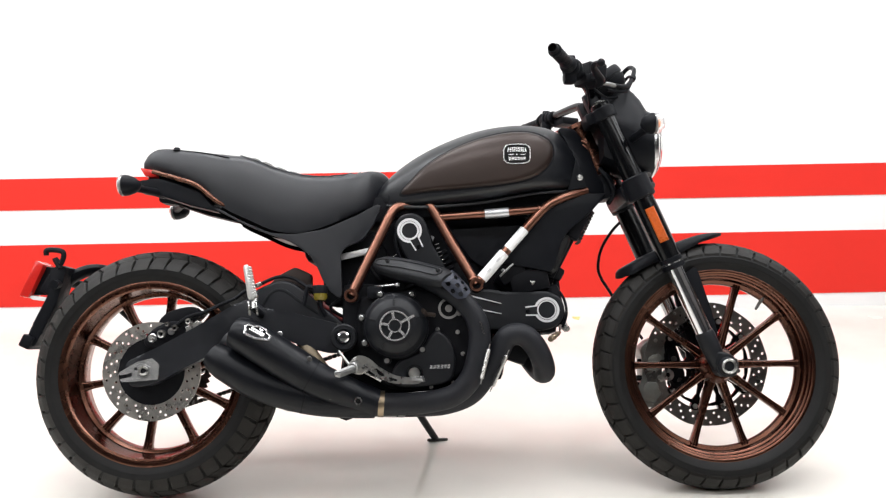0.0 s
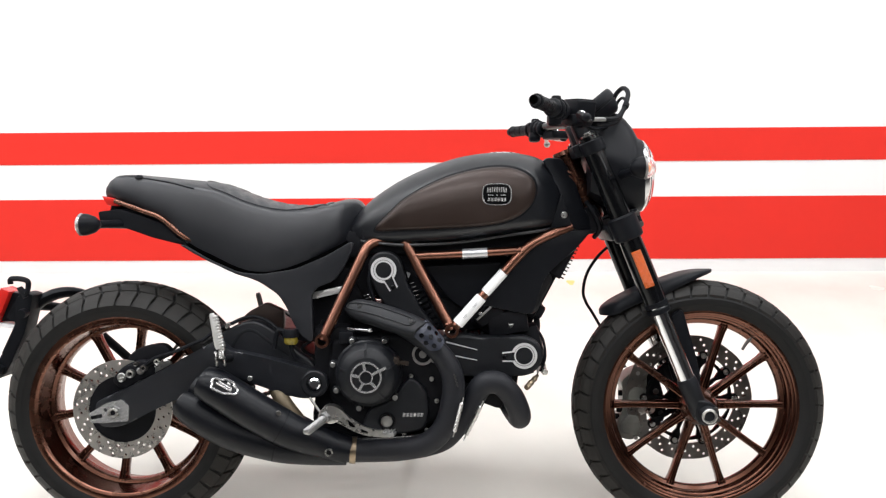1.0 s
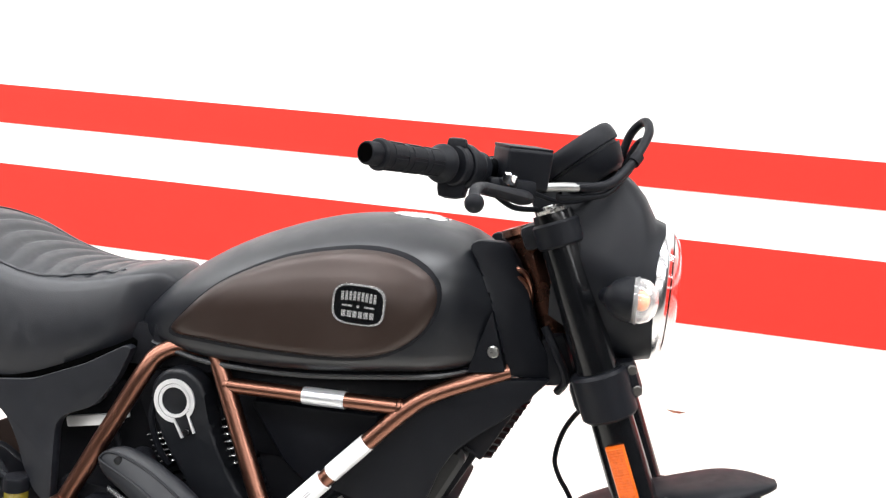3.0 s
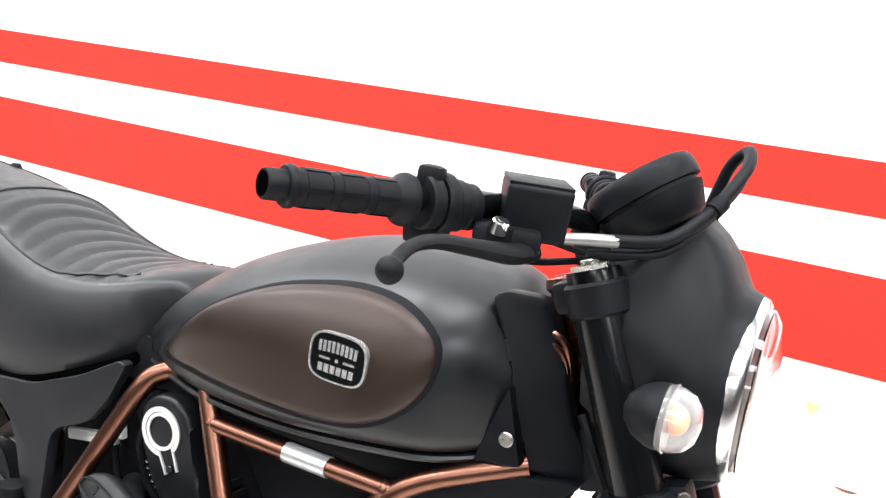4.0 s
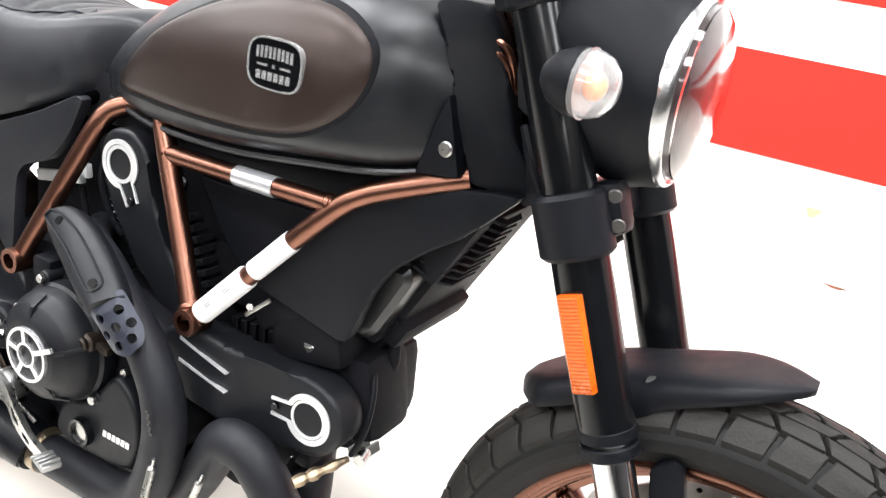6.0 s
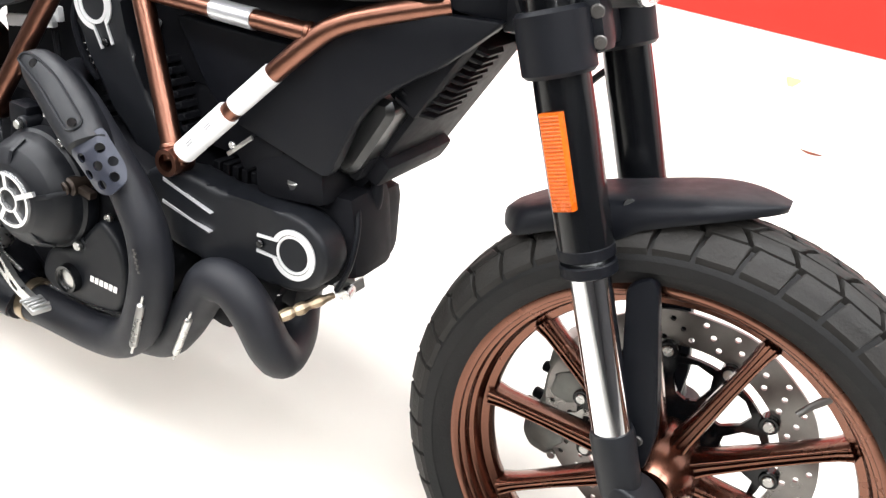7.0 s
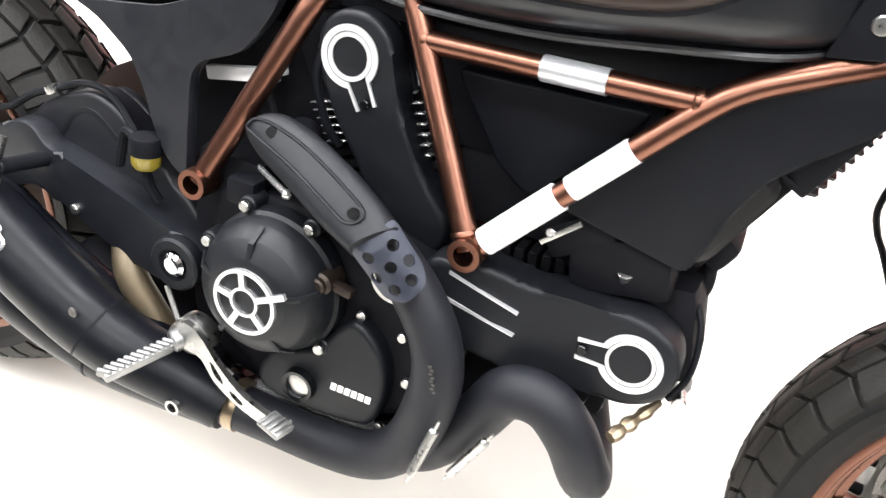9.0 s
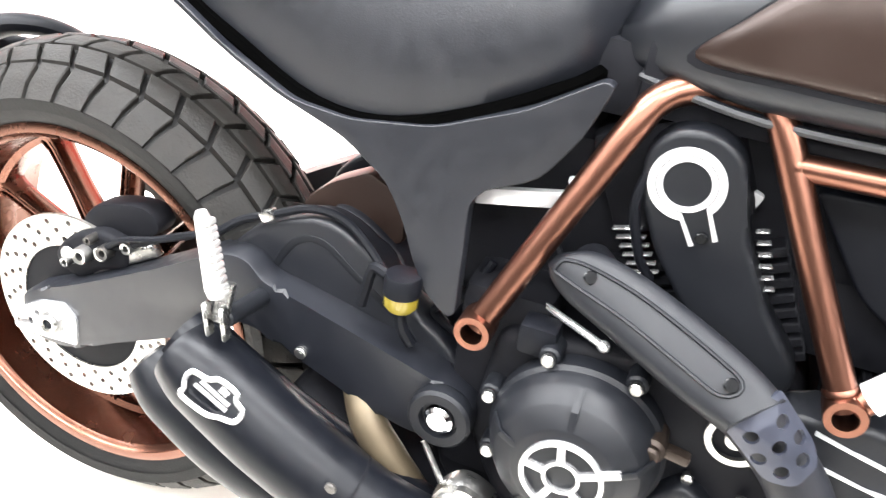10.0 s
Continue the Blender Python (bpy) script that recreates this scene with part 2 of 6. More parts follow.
def chamfered(pts, r, n=4):
    """A closed outline of straight sides whose corners are rounded with radius r."""
    out, k = [], len(pts)
    for i in range(k):
        p, a, b = Vector(pts[i]), Vector(pts[i - 1]), Vector(pts[(i + 1) % k])
        da, db = (a - p), (b - p)
        s = min(r, da.length * 0.45, db.length * 0.45)
        p0, p1 = p + da.normalized() * s, p + db.normalized() * s
        for j in range(n + 1):
            t = j / n
            q = p0 * (1 - t) ** 2 + p * 2 * t * (1 - t) + p1 * t * t
            out.append((q.x, q.y))
    return out


def profile(pts, x):
    """Smooth value at x of a curve through the (x, value) points."""
    if x <= pts[0][0]:
        return pts[0][1]
    for (xa, va), (xb, vb) in zip(pts, pts[1:]):
        if x <= xb:
            t = (x - xa) / (xb - xa)
            i = pts.index((xa, va))
            ma = (vb - pts[max(i - 1, 0)][1]) / (xb - pts[max(i - 1, 0)][0])
            j = min(i + 2, len(pts) - 1)
            mb = (pts[j][1] - va) / (pts[j][0] - xa)
            h = xb - xa
            return (2 * t ** 3 - 3 * t * t + 1) * va + (t ** 3 - 2 * t * t + t) * h * ma + (3 * t * t - 2 * t ** 3) * vb + (t ** 3 - t * t) * h * mb
    return pts[-1][1]


def bolt(parent, p, r=0.007, h=0.006, mat=None, axis=(0, -1, 0), label="", name="bolt"):
    """A socket-head bolt whose head points along axis."""
    b = B()
    p, a = Vector(p), Vector(axis).normalized()
    rod(b, p, p + a * h, r, seg=14, edge=r * 0.18)
    rod(b, p + a * (h - 0.0004), p + a * (h + 0.0004), r * 0.45, seg=6)
    return part(name, b, mat or ALLOY, parent, label)


def bars(parent, name, rows, centre, right, up, mat, label=""):
    """Plain bars that stand for writing: rows of (offset along right, offset along up, width, height)."""
    c, r, u = Vector(centre), Vector(right).normalized(), Vector(up).normalized()
    n = r.cross(u)
    for x, y, w, h in rows:
        b = B()
        q = [c + r * (x + sx * w / 2) + u * (y + sy * h / 2) for sx, sy in ((-1, -1), (1, -1), (1, 1), (-1, 1))]
        loft(b, [q, [p + n * 0.0012 for p in q]])
        part(name, b, mat, parent, label)


# ---------- the room ----------
FLOOR_Z = 0.007


def slab(name, x0, x1, y0, y1, z0, z1, mat, label, category):
    b = B()
    block(b, ((x0 + x1) / 2, (y0 + y1) / 2, (z0 + z1) / 2), (x1 - x0, y1 - y0, z1 - z0), 0)
    return tagged(part(name, b, mat), label, category, kind="structure")


WALL_Y, WALL_SLOPE = 1.716, 0.018
X0, X1, Y0 = -6.0, 7.5, -7.0
slab("floor", X0, X1, Y0, 2.1, FLOOR_Z - 0.15, FLOOR_Z, FLOOR_WHITE, "glossy white coated concrete showroom floor", "floor")
# The ceiling is added out of view to close the room and shape reflections.
slab("ceiling", X0, X1, Y0, 2.1, CEIL, CEIL + 0.15, GREY_CEILING, "unseen ceiling with flat light panels, its grey set for reflections", "ceiling")


def wall_band(name, z0, z1, mat, proud, label):
    b = B()
    ends = [(x, WALL_Y + WALL_SLOPE * x) for x in (X0, X1)]
    (xa, ya), (xb, yb) = ends
    foot = [(xa, ya - proud), (xb, yb - proud), (xb, yb + 0.15), (xa, ya + 0.15)] if not proud else [(xa, ya - proud), (xb, yb - proud), (xb, yb + 0.01), (xa, ya + 0.01)]
    loft(b, [[Vector((x, y, z0)) for x, y in foot], [Vector((x, y, z1)) for x, y in foot]])
    return tagged(part(name, b, mat), label, "wall" if not proud else "wall stripe", kind="structure")


wall_band("wall_north", FLOOR_Z - 0.1, CEIL, WALL_WHITE, 0.0, "white painted showroom wall with two red stripes")
wall_band("trim_upper", 0.525, 0.668, WALL_RED, 0.003, "narrow bright red stripe painted along the white wall")
wall_band("trim_lower", 0.073, 0.364, WALL_RED, 0.003, "broad bright red stripe painted low along the wall")
# Added walls, out of view; their dark grey deepens the bike's blacks.
slab("wall_south", X0, X1, Y0 - 0.15, Y0, FLOOR_Z - 0.1, CEIL, GREY_WALL, "unseen plain wall added across the room, dark grey to keep reflections deep", "wall")
slab("wall_west", X0 - 0.15, X0, Y0, 2.1, FLOOR_Z - 0.1, CEIL, GREY_WALL, "unseen plain end wall added, dark grey to keep reflections deep", "wall")
slab("wall_east", X1, X1 + 0.15, Y0, 2.1, FLOOR_Z - 0.1, CEIL, GREY_WALL, "unseen plain end wall added, dark grey to keep reflections deep", "wall")
for lx, ly in LAMPS:
    root = tagged(new("ceiling_light"), "flat white rectangular ceiling light panel, switched on", "ceiling light", "ceiling light panels")
    b = B()
    plate(b, [[(-0.8, -0.32), (0.8, -0.32), (0.8, 0.32), (-0.8, 0.32)], [(-0.75, -0.275), (0.75, -0.275), (0.75, 0.275), (-0.75, 0.275)]], -0.02, 0.02)
    f = part("frame", b, WALL_WHITE, root)
    b = B()
    block(b, (0, 0.012, 0), (1.5, 0.008, 0.55), 0)
    d = part("diffuser", b, PANEL_GLOW, root)
    root.matrix_basis = pose(lx, ly, CEIL - 0.021, 90, 0, 0)

# ---------- the motorcycle, in its own upright frame: x ahead, y to its left, z up ----------
bike = tagged(new("motorcycle"), "matt black motorcycle with copper-brown frame and wheels on its stand", "motorcycle")
bike.matrix_basis = pose(-0.02, -0.030, 0.006, -17.1, 0.4, 1.5)
RW, FW = Vector((0.016, 0, 0.315)), Vector((1.454, 0, 0.3165))
FORE = -0.018  # the steered parts sit this far to the right of the rear wheel's plane


def tyre_radius(prof, y):
    y = abs(y)
    for (ra, ya), (rb, yb) in zip(prof, prof[1:]):
        if y <= yb:
            return ra + (rb - ra) * (y - ya) / (yb - ya)
    return prof[-1][0]


def wheel(c, name, crown, half, rim_r, rim_half, pitches, rows, hub_half, hub_r, spoke_w):
    # rim with a dropped well and two flanges
    b = B()
    lip, well = rim_r, rim_r - 0.037
    outer = [(lip, rim_half), (lip, rim_half - 0.004), (lip - 0.006, rim_half - 0.007), (lip - 0.008, rim_half * 0.6), (lip - 0.014, rim_half * 0.3), (lip - 0.022, 0.004)]
    prof = [(r, -y) for r, y in outer] + [(r, y) for r, y in reversed(outer)]
    inner = [(lip - 0.0040, rim_half + 0.001), (lip - 0.0085, rim_half), (lip - 0.0100, rim_half * 0.97), (lip - 0.0108, rim_half * 0.86), (lip - 0.0150, rim_half * 0.84), (lip - 0.0162, rim_half * 0.81), (lip - 0.0175, rim_half * 0.60), (lip - 0.0210, rim_half * 0.58), (lip - 0.0225, rim_half * 0.54), (lip - 0.0265, rim_half * 0.28), (well + 0.002, rim_half * 0.20), (well, rim_half * 0.10)]
    if c is RW:  # the rear barrel is plain behind its flat lip
        inner = [(lip - 0.0040, rim_half + 0.001), (lip - 0.0115, rim_half), (lip - 0.0130, rim_half * 0.96), (lip - 0.0190, rim_half * 0.90), (lip - 0.0235, rim_half * 0.52), (lip - 0.0275, rim_half * 0.26), (well + 0.002, rim_half * 0.20), (well, rim_half * 0.10)]
    prof += [(r, y) for r, y in inner] + [(r, -y) for r, y in reversed(inner)]
    lathe(b, prof, c, 96)
    rim = part(name, b, COPPER, bike, "copper-brown cast alloy wheel with ten spokes")
    # hub
    b = B()
    hp = [(0.012, hub_half), (hub_r * 0.72, hub_half), (hub_r * 0.8, hub_half - 0.006), (hub_r, hub_half * 0.55), (hub_r * 1.08, 0.0)]
    lathe(b, hp + [(r, -y) for r, y in reversed(hp[:-1])], c, 40)
    part("hub", b, COPPER, rim)
    for k in range(10):
        a = math.radians(36 * k + (0 if c is FW else 10))
        b = B()
        d, n = Vector((math.cos(a), 0, math.sin(a))), Vector((-math.sin(a), 0, math.cos(a)))
        stations = [(hub_r * 0.85, spoke_w * 0.95, 0.021), (hub_r * 1.3, spoke_w * 0.80, 0.018), (rim_r * 0.55, spoke_w * 0.62, 0.0150), (rim_r * 0.72, spoke_w * 0.60, 0.0150), (rim_r * 0.80, spoke_w * 0.66, 0.0155), (well + 0.004, spoke_w * 0.80, 0.0185)]
        rings = []
        for r, w, t in stations:
            sec = [(-w, -t * 0.50), (-w * 0.92, -t * 0.62), (-w * 0.74, -t * 0.96), (-w * 0.64, -t), (-w * 0.50, -t), (-w * 0.42, -t * 0.74), (-w * 0.22, -t * 0.74), (-w * 0.14, -t * 0.92), (w * 0.14, -t * 0.92), (w * 0.22, -t * 0.74), (w * 0.42, -t * 0.74), (w * 0.50, -t), (w * 0.64, -t), (w * 0.74, -t * 0.96), (w * 0.92, -t * 0.62), (w, -t * 0.50)]
            sec += [(x, -y) for x, y in reversed(sec)]
            rings.append([c + d * r + n * x + Vector((0, y, 0)) for x, y in sec])
        loft(b, rings)
        part("spoke", b, COPPER, rim)
    # tyre carcass
    b = B()
    carc = [(r - 0.0085, y) for r, y in crown]
    side = [(rim_r + 0.030, half * 0.985), (rim_r + 0.012, half * 0.93), (rim_r - 0.004, rim_half - 0.003), (rim_r - 0.014, rim_half - 0.012)]
    prof = carc + side
    lathe(b, [(r, -y) for r, y in reversed(prof[1:])] + prof, c, 110, closed=False, caps=False)
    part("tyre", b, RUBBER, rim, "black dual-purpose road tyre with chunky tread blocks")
    # tread blocks, one piece of rubber
    b = B()
    for k in range(pitches):
        for y0, y1, skew, shift, gap in rows:
            for s in (-1, 1):
                a0 = 2 * math.pi * (k + shift + (0.5 if s > 0 else 0)) / pitches
                da = 2 * math.pi / pitches
                edge = []
                ny = 4
                for i in range(ny):
                    y = y0 + (y1 - y0) * i / (ny - 1)
                    r = tyre_radius(crown, y)
                    pair = []
                    for e in (0, 1):
                        a = a0 + skew * da * (y - y0) / half + (e * (1 - gap) + gap / 2) * da
                        pair.append(a)
                    edge.append((y, r, pair))
                inset = 0.0016
                rows4 = []
                for i, (y, r, pair) in enumerate(edge):
                    yi = y + (inset if i == 0 else -inset if i == ny - 1 else 0)
                    ai = (pair[0] + inset / r, pair[1] - inset / r)
                    q = lambda a, rr, yy: b.verts.new(c + Vector((rr * math.cos(a), s * yy, rr * math.sin(a))))
                    rows4.append((q(pair[0], r - 0.0105, y), q(pair[0], r - 0.0014, y), q(ai[0], r, yi), q(ai[1], r, yi), q(pair[1], r - 0.0014, y), q(pair[1], r - 0.0105, y)))
                for p0, p1 in zip(rows4, rows4[1:]):
                    for k2 in range(5):
                        b.faces.new((p0[k2], p0[k2 + 1], p1[k2 + 1], p1[k2]))
                for p0 in (rows4[0], rows4[-1]):
                    b.faces.new((p0[0], p0[1], p0[4], p0[5]))
                    b.faces.new((p0[1], p0[2], p0[3], p0[4]))
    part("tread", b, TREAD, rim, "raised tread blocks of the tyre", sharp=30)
    # valve
    b = B()
    a = math.radians(52)
    d = Vector((math.cos(a), 0, math.sin(a)))
    p = c + d * (well - 0.002) + Vector((0, -0.008, 0))
    tube(b, [p + d * 0.012, p - d * 0.01, p - d * 0.026 + Vector((0, -0.006, 0))], [0.005, 0.004, 0.0035], 10, smooth=False)
    part("valve_stem", b, DARK_STEEL, rim, "black rubber valve stem")
    return rim


REAR_CROWN = [(0.315, 0.0), (0.3125, 0.02), (0.3045, 0.04), (0.2920, 0.058), (0.277, 0.073), (0.265, 0.0805), (0.256, 0.0850)]
FRONT_CROWN = [(0.3165, 0.0), (0.3152, 0.014), (0.3112, 0.028), (0.3035, 0.041), (0.2935, 0.051), (0.282, 0.0575), (0.270, 0.0615)]
rear_wheel = wheel(RW, "rear_wheel", REAR_CROWN, 0.088, 0.231, 0.078, 40,
                   [(0.0025, 0.0240, 1.1, 0.0, 0.15), (0.0285, 0.0500, -1.0, 0.45, 0.15), (0.0550, 0.0825, 0.55, 0.1, 0.16)], 0.07, 0.05, 0.016)
front_wheel = wheel(FW, "front_wheel", FRONT_CROWN, 0.063, 0.244, 0.046, 42,
                    [(0.0020, 0.0165, 1.1, 0.0, 0.12), (0.0197, 0.0340, -1.0, 0.45, 0.12), (0.0375, 0.0550, 0.5, 0.1, 0.13)], 0.06, 0.046, 0.0135)


def brake_disc(c, y, r_out, r_in, holes, parent, thick=0.005, wave=0.0, mat=STEEL):
    b = B()
    outl = [(c.x + (r_out + wave * math.cos(10 * a)) * math.cos(a), c.z + (r_out + wave * math.cos(10 * a)) * math.sin(a)) for a in (2 * math.pi * k / 96 for k in range(96))]
    loops = [outl, ring_pts(c.x, c.z, r_in, 64)]
    for k in range(holes):
        for j, f in enumerate((0.22, 0.5, 0.78)):
            a = 2 * math.pi * (k + j * 0.33) / holes
            rr = r_in + (r_out - r_in) * f
            loops.append(ring_pts(c.x + rr * math.cos(a), c.z + rr * math.sin(a), 0.0036, 8))
    plate(b, loops, y - thick / 2, y + thick / 2)
    return part("brake_disc", b, mat, parent, "drilled steel brake disc")


brake_disc(RW + Vector((0.007, 0, 0.005)), -0.088, 0.1225, 0.083, 22, rear_wheel)
b = B()
lathe(b, [(0.03, -0.088), (0.086, -0.088), (0.086, -0.082), (0.06, -0.075), (0.03, -0.070)], RW + Vector((0.007, 0, 0.005)), 40)
part("disc_carrier", b, DEEP_BLACK, rear_wheel, "black rear disc carrier")
brake_disc(FW, 0.074, 0.165, 0.122, 26, front_wheel, wave=0.0012, mat=DISC_DARK)
b = B()
loops = [ring_pts(FW.x, FW.z, 0.112, 60)]
for k in range(10):
    a = 2 * math.pi * (k + 0.5) / 10
    loops.append([(FW.x + r * math.cos(a + t), FW.z + r * math.sin(a + t)) for r, t in ((0.062, -0.2), (0.085, -0.26), (0.102, -0.2), (0.106, 0), (0.102, 0.2), (0.085, 0.26), (0.062, 0.2), (0.056, 0.0))])
plate(b, loops, 0.066, 0.072)
for k in range(10):
    a = 2 * math.pi * k / 10
    p = FW + Vector((0.117 * math.cos(a), 0, 0.117 * math.sin(a)))
    rod(b, p + Vector((0, 0.063, 0)), p + Vector((0, 0.08, 0)), 0.0115, seg=12, edge=0.001)
part("disc_carrier", b, SATIN_BLACK, front_wheel, "black spoked carrier of the front brake disc")
for k in range(10):
    a = 2 * math.pi * k / 10
    bolt(front_wheel, FW + Vector((0.117 * math.cos(a), 0.063, 0.117 * math.sin(a))), 0.007, 0.003, ALLOY, name="rivet")
# chain and sprocket on the far side
b = B()
teeth = []
for k in range(43 * 2):
    r = 0.098 if k % 2 else 0.106
    a = math.pi * k / 43
    teeth.append((RW.x + r * math.cos(a), RW.z + r * math.sin(a)))
holes = [ring_pts(RW.x + 0.075 * math.cos(a), RW.z + 0.075 * math.sin(a), 0.014, 12) for a in (2 * math.pi * k / 6 for k in range(6))]
plate(b, [teeth] + holes, 0.094, 0.1)
part("sprocket", b, DARK_STEEL, rear_wheel, "dark steel rear sprocket")
for z0, z1 in ((0.104, 0.035), (-0.104, -0.035)):
    b = B()
    p, q = RW + Vector((0, 0.097, z0)), Vector((0.47, 0.097, 0.39 + z1))
    n = 36
    for k in range(n):
        m = p.lerp(q, (k + 0.5) / n)
        ang = math.degrees(math.atan2(q.z - p.z, q.x - p.x))
        block(b, m, (0.0125, 0.016 if k % 2 else 0.01, 0.011), 0.002, (0, -ang, 0), 1)
    part("chain_run", b, DARK_STEEL, bike, "dark steel drive chain")

# ---------- frame ----------
R_T = 0.0128
for s in (-1, 1):
    runs = [
        ("frame_tube", [(0.526, s * 0.170, 0.499), (0.560, s * 0.1535, 0.574), (0.597, s * 0.136, 0.655), (0.617, s * 0.126, 0.699), (0.630, s * 0.116, 0.721), (0.652, s * 0.104, 0.732), (0.690, s * 0.098, 0.735), (0.725, s * 0.098, 0.735)]),
        ("frame_tube", [(0.716, s * 0.108, 0.738), (0.728, s * 0.1205, 0.7205), (0.780, s * 0.140, 0.622), (0.834, s * 0.162, 0.523)]),
        ("frame_tube", [(0.742, s * 0.126, 0.697), (0.870, s * 0.135, 0.704), (1.006, s * 0.143, 0.712)]),
        ("frame_tube", [(0.840, s * 0.162, 0.528), (0.920, s * 0.154, 0.617), (0.998, s * 0.145, 0.703), (1.030, s * 0.136, 0.730), (1.075, s * 0.118, 0.750), (1.125, s * 0.094, 0.768)]),
    ]
    for nm, pts in runs:
        b = B()
        tube(b, pts, {0.742: 0.0108, 0.840: 0.0115}.setdefault(pts[0][0], R_T), 16)
        part(nm, b, FRAME_COPPER, bike, "copper-brown painted steel frame tube")
    for x, y, z in ((0.526, 0.170, 0.499), (0.834, 0.161, 0.522)):
        b = B()
        lathe(b, [(0.0105, -0.016), (0.0165, -0.016), (0.0172, -0.013), (0.0172, 0.013), (0.0165, 0.016), (0.0105, 0.016)], (x, s * y, z), 24)
        part("mounting_boss", b, FRAME_COPPER, bike, "copper-brown hollow frame boss")
b = B()
lathe(b, [(0.014, -0.10), (0.030, -0.10), (0.033, -0.095), (0.033, -0.075), (0.028, -0.070), (0.028, 0.075), (0.032, 0.080), (0.030, 0.09), (0.014, 0.09)], (1.15, -0.03, 0.875), 28, m=Matrix.Rotation(radians(-22.5), 3, "Y") @ Matrix.Rotation(radians(90), 3, "X"))
part("steering_head", b, COPPER, bike, "copper-brown steering head tube")
b = B()
block(b, (1.182, -0.035, 0.785), (0.050, 0.075, 0.070), 0.016, (0, -22.5, 0))
tube(b, [(1.165, -0.075, 0.83), (1.185, -0.085, 0.80), (1.200, -0.075, 0.765), (1.190, -0.05, 0.74)], 0.006, 8)
part("stem_cover", b, PLASTIC, bike, "black cover and cable at the lower steering head")
for k in range(4):
    b = B()
    tube(b, [(1.090, -0.052 - 0.006 * k, 0.893 - 0.008 * k), (1.112, -0.072 - 0.003 * k, 0.903 - 0.009 * k), (1.134, -0.076, 0.895 - 0.012 * k), (1.142, -0.066, 0.862 - 0.012 * k), (1.136, -0.05, 0.83)], 0.0038, 8)
    part("wire", b, FRAME_COPPER if k < 2 else DEEP_BLACK, bike, "thin wiring lead by the steering head")
# weld collars where the tubes meet
for s in (-1, 1):
    for p, d, rr in (((0.744, 0.1265, 0.697), (1, 0.07, 0.05), 0.0108), ((0.841, 0.162, 0.530), (0.66, -0.06, 0.75), R_T), ((0.826, 0.159, 0.537), (-0.45, -0.16, 0.87), R_T), ((0.996, 0.1435, 0.7115), (1, 0.05, 0.06), 0.0108)):
        b = B()
        c, d = Vector((p[0], s * p[1], p[2])), Vector((d[0], s * d[1], d[2])).normalized() * 0.0032
        tube(b, [c - d, c - d * 0.4, c + d * 0.4, c + d], [rr + 0.0002, rr + 0.0016, rr + 0.0014, rr + 0.0002], 16, 2, smooth=False)
        part("weld", b, FRAME_COPPER, bike, "painted weld bead")
# white films round the tubes
for p, q, rl, ml in (((0.860, -0.1345, 0.7035), (0.920, -0.1380, 0.7068), 0.0108, SILVER_FILM), ((0.848, -0.1612, 0.537), (0.905, -0.1557, 0.601), R_T, LABEL_WHITE), ((0.914, -0.1547, 0.611), (0.958, -0.1504, 0.660), 0.0110, LABEL_WHITE)):
    b = B()
    rod(b, p, q, rl + 0.0012, seg=20)
    part("film_label", b, ml, bike, "pale protective film label round a frame tube")
for p, h in (((0.889, -0.1716, 0.583), 0.014), ((0.866, -0.1738, 0.557), 0.012)):
    bars(bike, "print", [(0, 0.0015, h, 0.0014), (0, -0.0015, h * 0.8, 0.0012)], p, (0.66, 0, 0.75), (-0.75, 0.0, 0.66), PRINT_GREY, "small grey print")
# copper subframe edge under the seat and grab rail
for s in (-1, 1):
    b = B()
    tube(b, [(0.004, s * 0.095, 0.832), (0.077, s * 0.112, 0.808), (0.125, s * 0.118, 0.790), (0.172, s * 0.122, 0.752), (0.20, s * 0.12, 0.735)], 0.0062, 12)
    part("subframe_tube", b, COPPER, bike, "copper-brown subframe tube below the seat")

# ---------- fuel tank ----------
TOP = [(0.585, 0.788), (0.616, 0.822), (0.651, 0.851), (0.707, 0.886), (0.777, 0.918), (0.847, 0.941), (0.903, 0.951), (0.958, 0.9545), (1.000, 0.952), (1.049, 0.941), (1.085, 0.919), (1.115, 0.888)]
HALF = [(0.585, 0.085), (0.62, 0.105), (0.70, 0.138), (0.80, 0.162), (0.90, 0.176), (0.97, 0.178), (1.03, 0.163), (1.08, 0.120), (1.115, 0.090)]
LOW = [(0.585, 0.733), (0.66, 0.725), (0.72, 0.7215), (0.85, 0.729), (0.98, 0.748), (1.06, 0.758), (1.115, 0.772)]


def tank_half(x, z):
    """Half width of the tank at (x, z)."""
    zt, zb, h = profile(TOP, x), profile(LOW, x), profile(HALF, x)
    zc = zb + 0.40 * (zt - zb)
    t = max(-1.0, min(1.0, (z - zc) / (zt - zc) if z > zc else (z - zc) / (zc - zb)))
    e = 2.35 if z > zc else 8.0
    return h * (1 - abs(t) ** e) ** (1 / 2.3) if abs(t) < 1 else 0.0


def tank_section(x, n=80):
    zt, zb, h = profile(TOP, x), profile(LOW, x), profile(HALF, x)
    zc = zb + 0.40 * (zt - zb)
    ring = []
    for k in range(n):
        a = 2 * math.pi * k / n
        ca, sa = math.cos(a), math.sin(a)
        y = h * math.copysign(abs(ca) ** (2 / 2.3), ca)
        z = zc + (zt - zc) * abs(sa) ** (2 / 2.35) if sa >= 0 else zc - (zc - zb) * abs(sa) ** (2 / 8.0)
        ring.append(Vector((x, y, z)))
    return ring


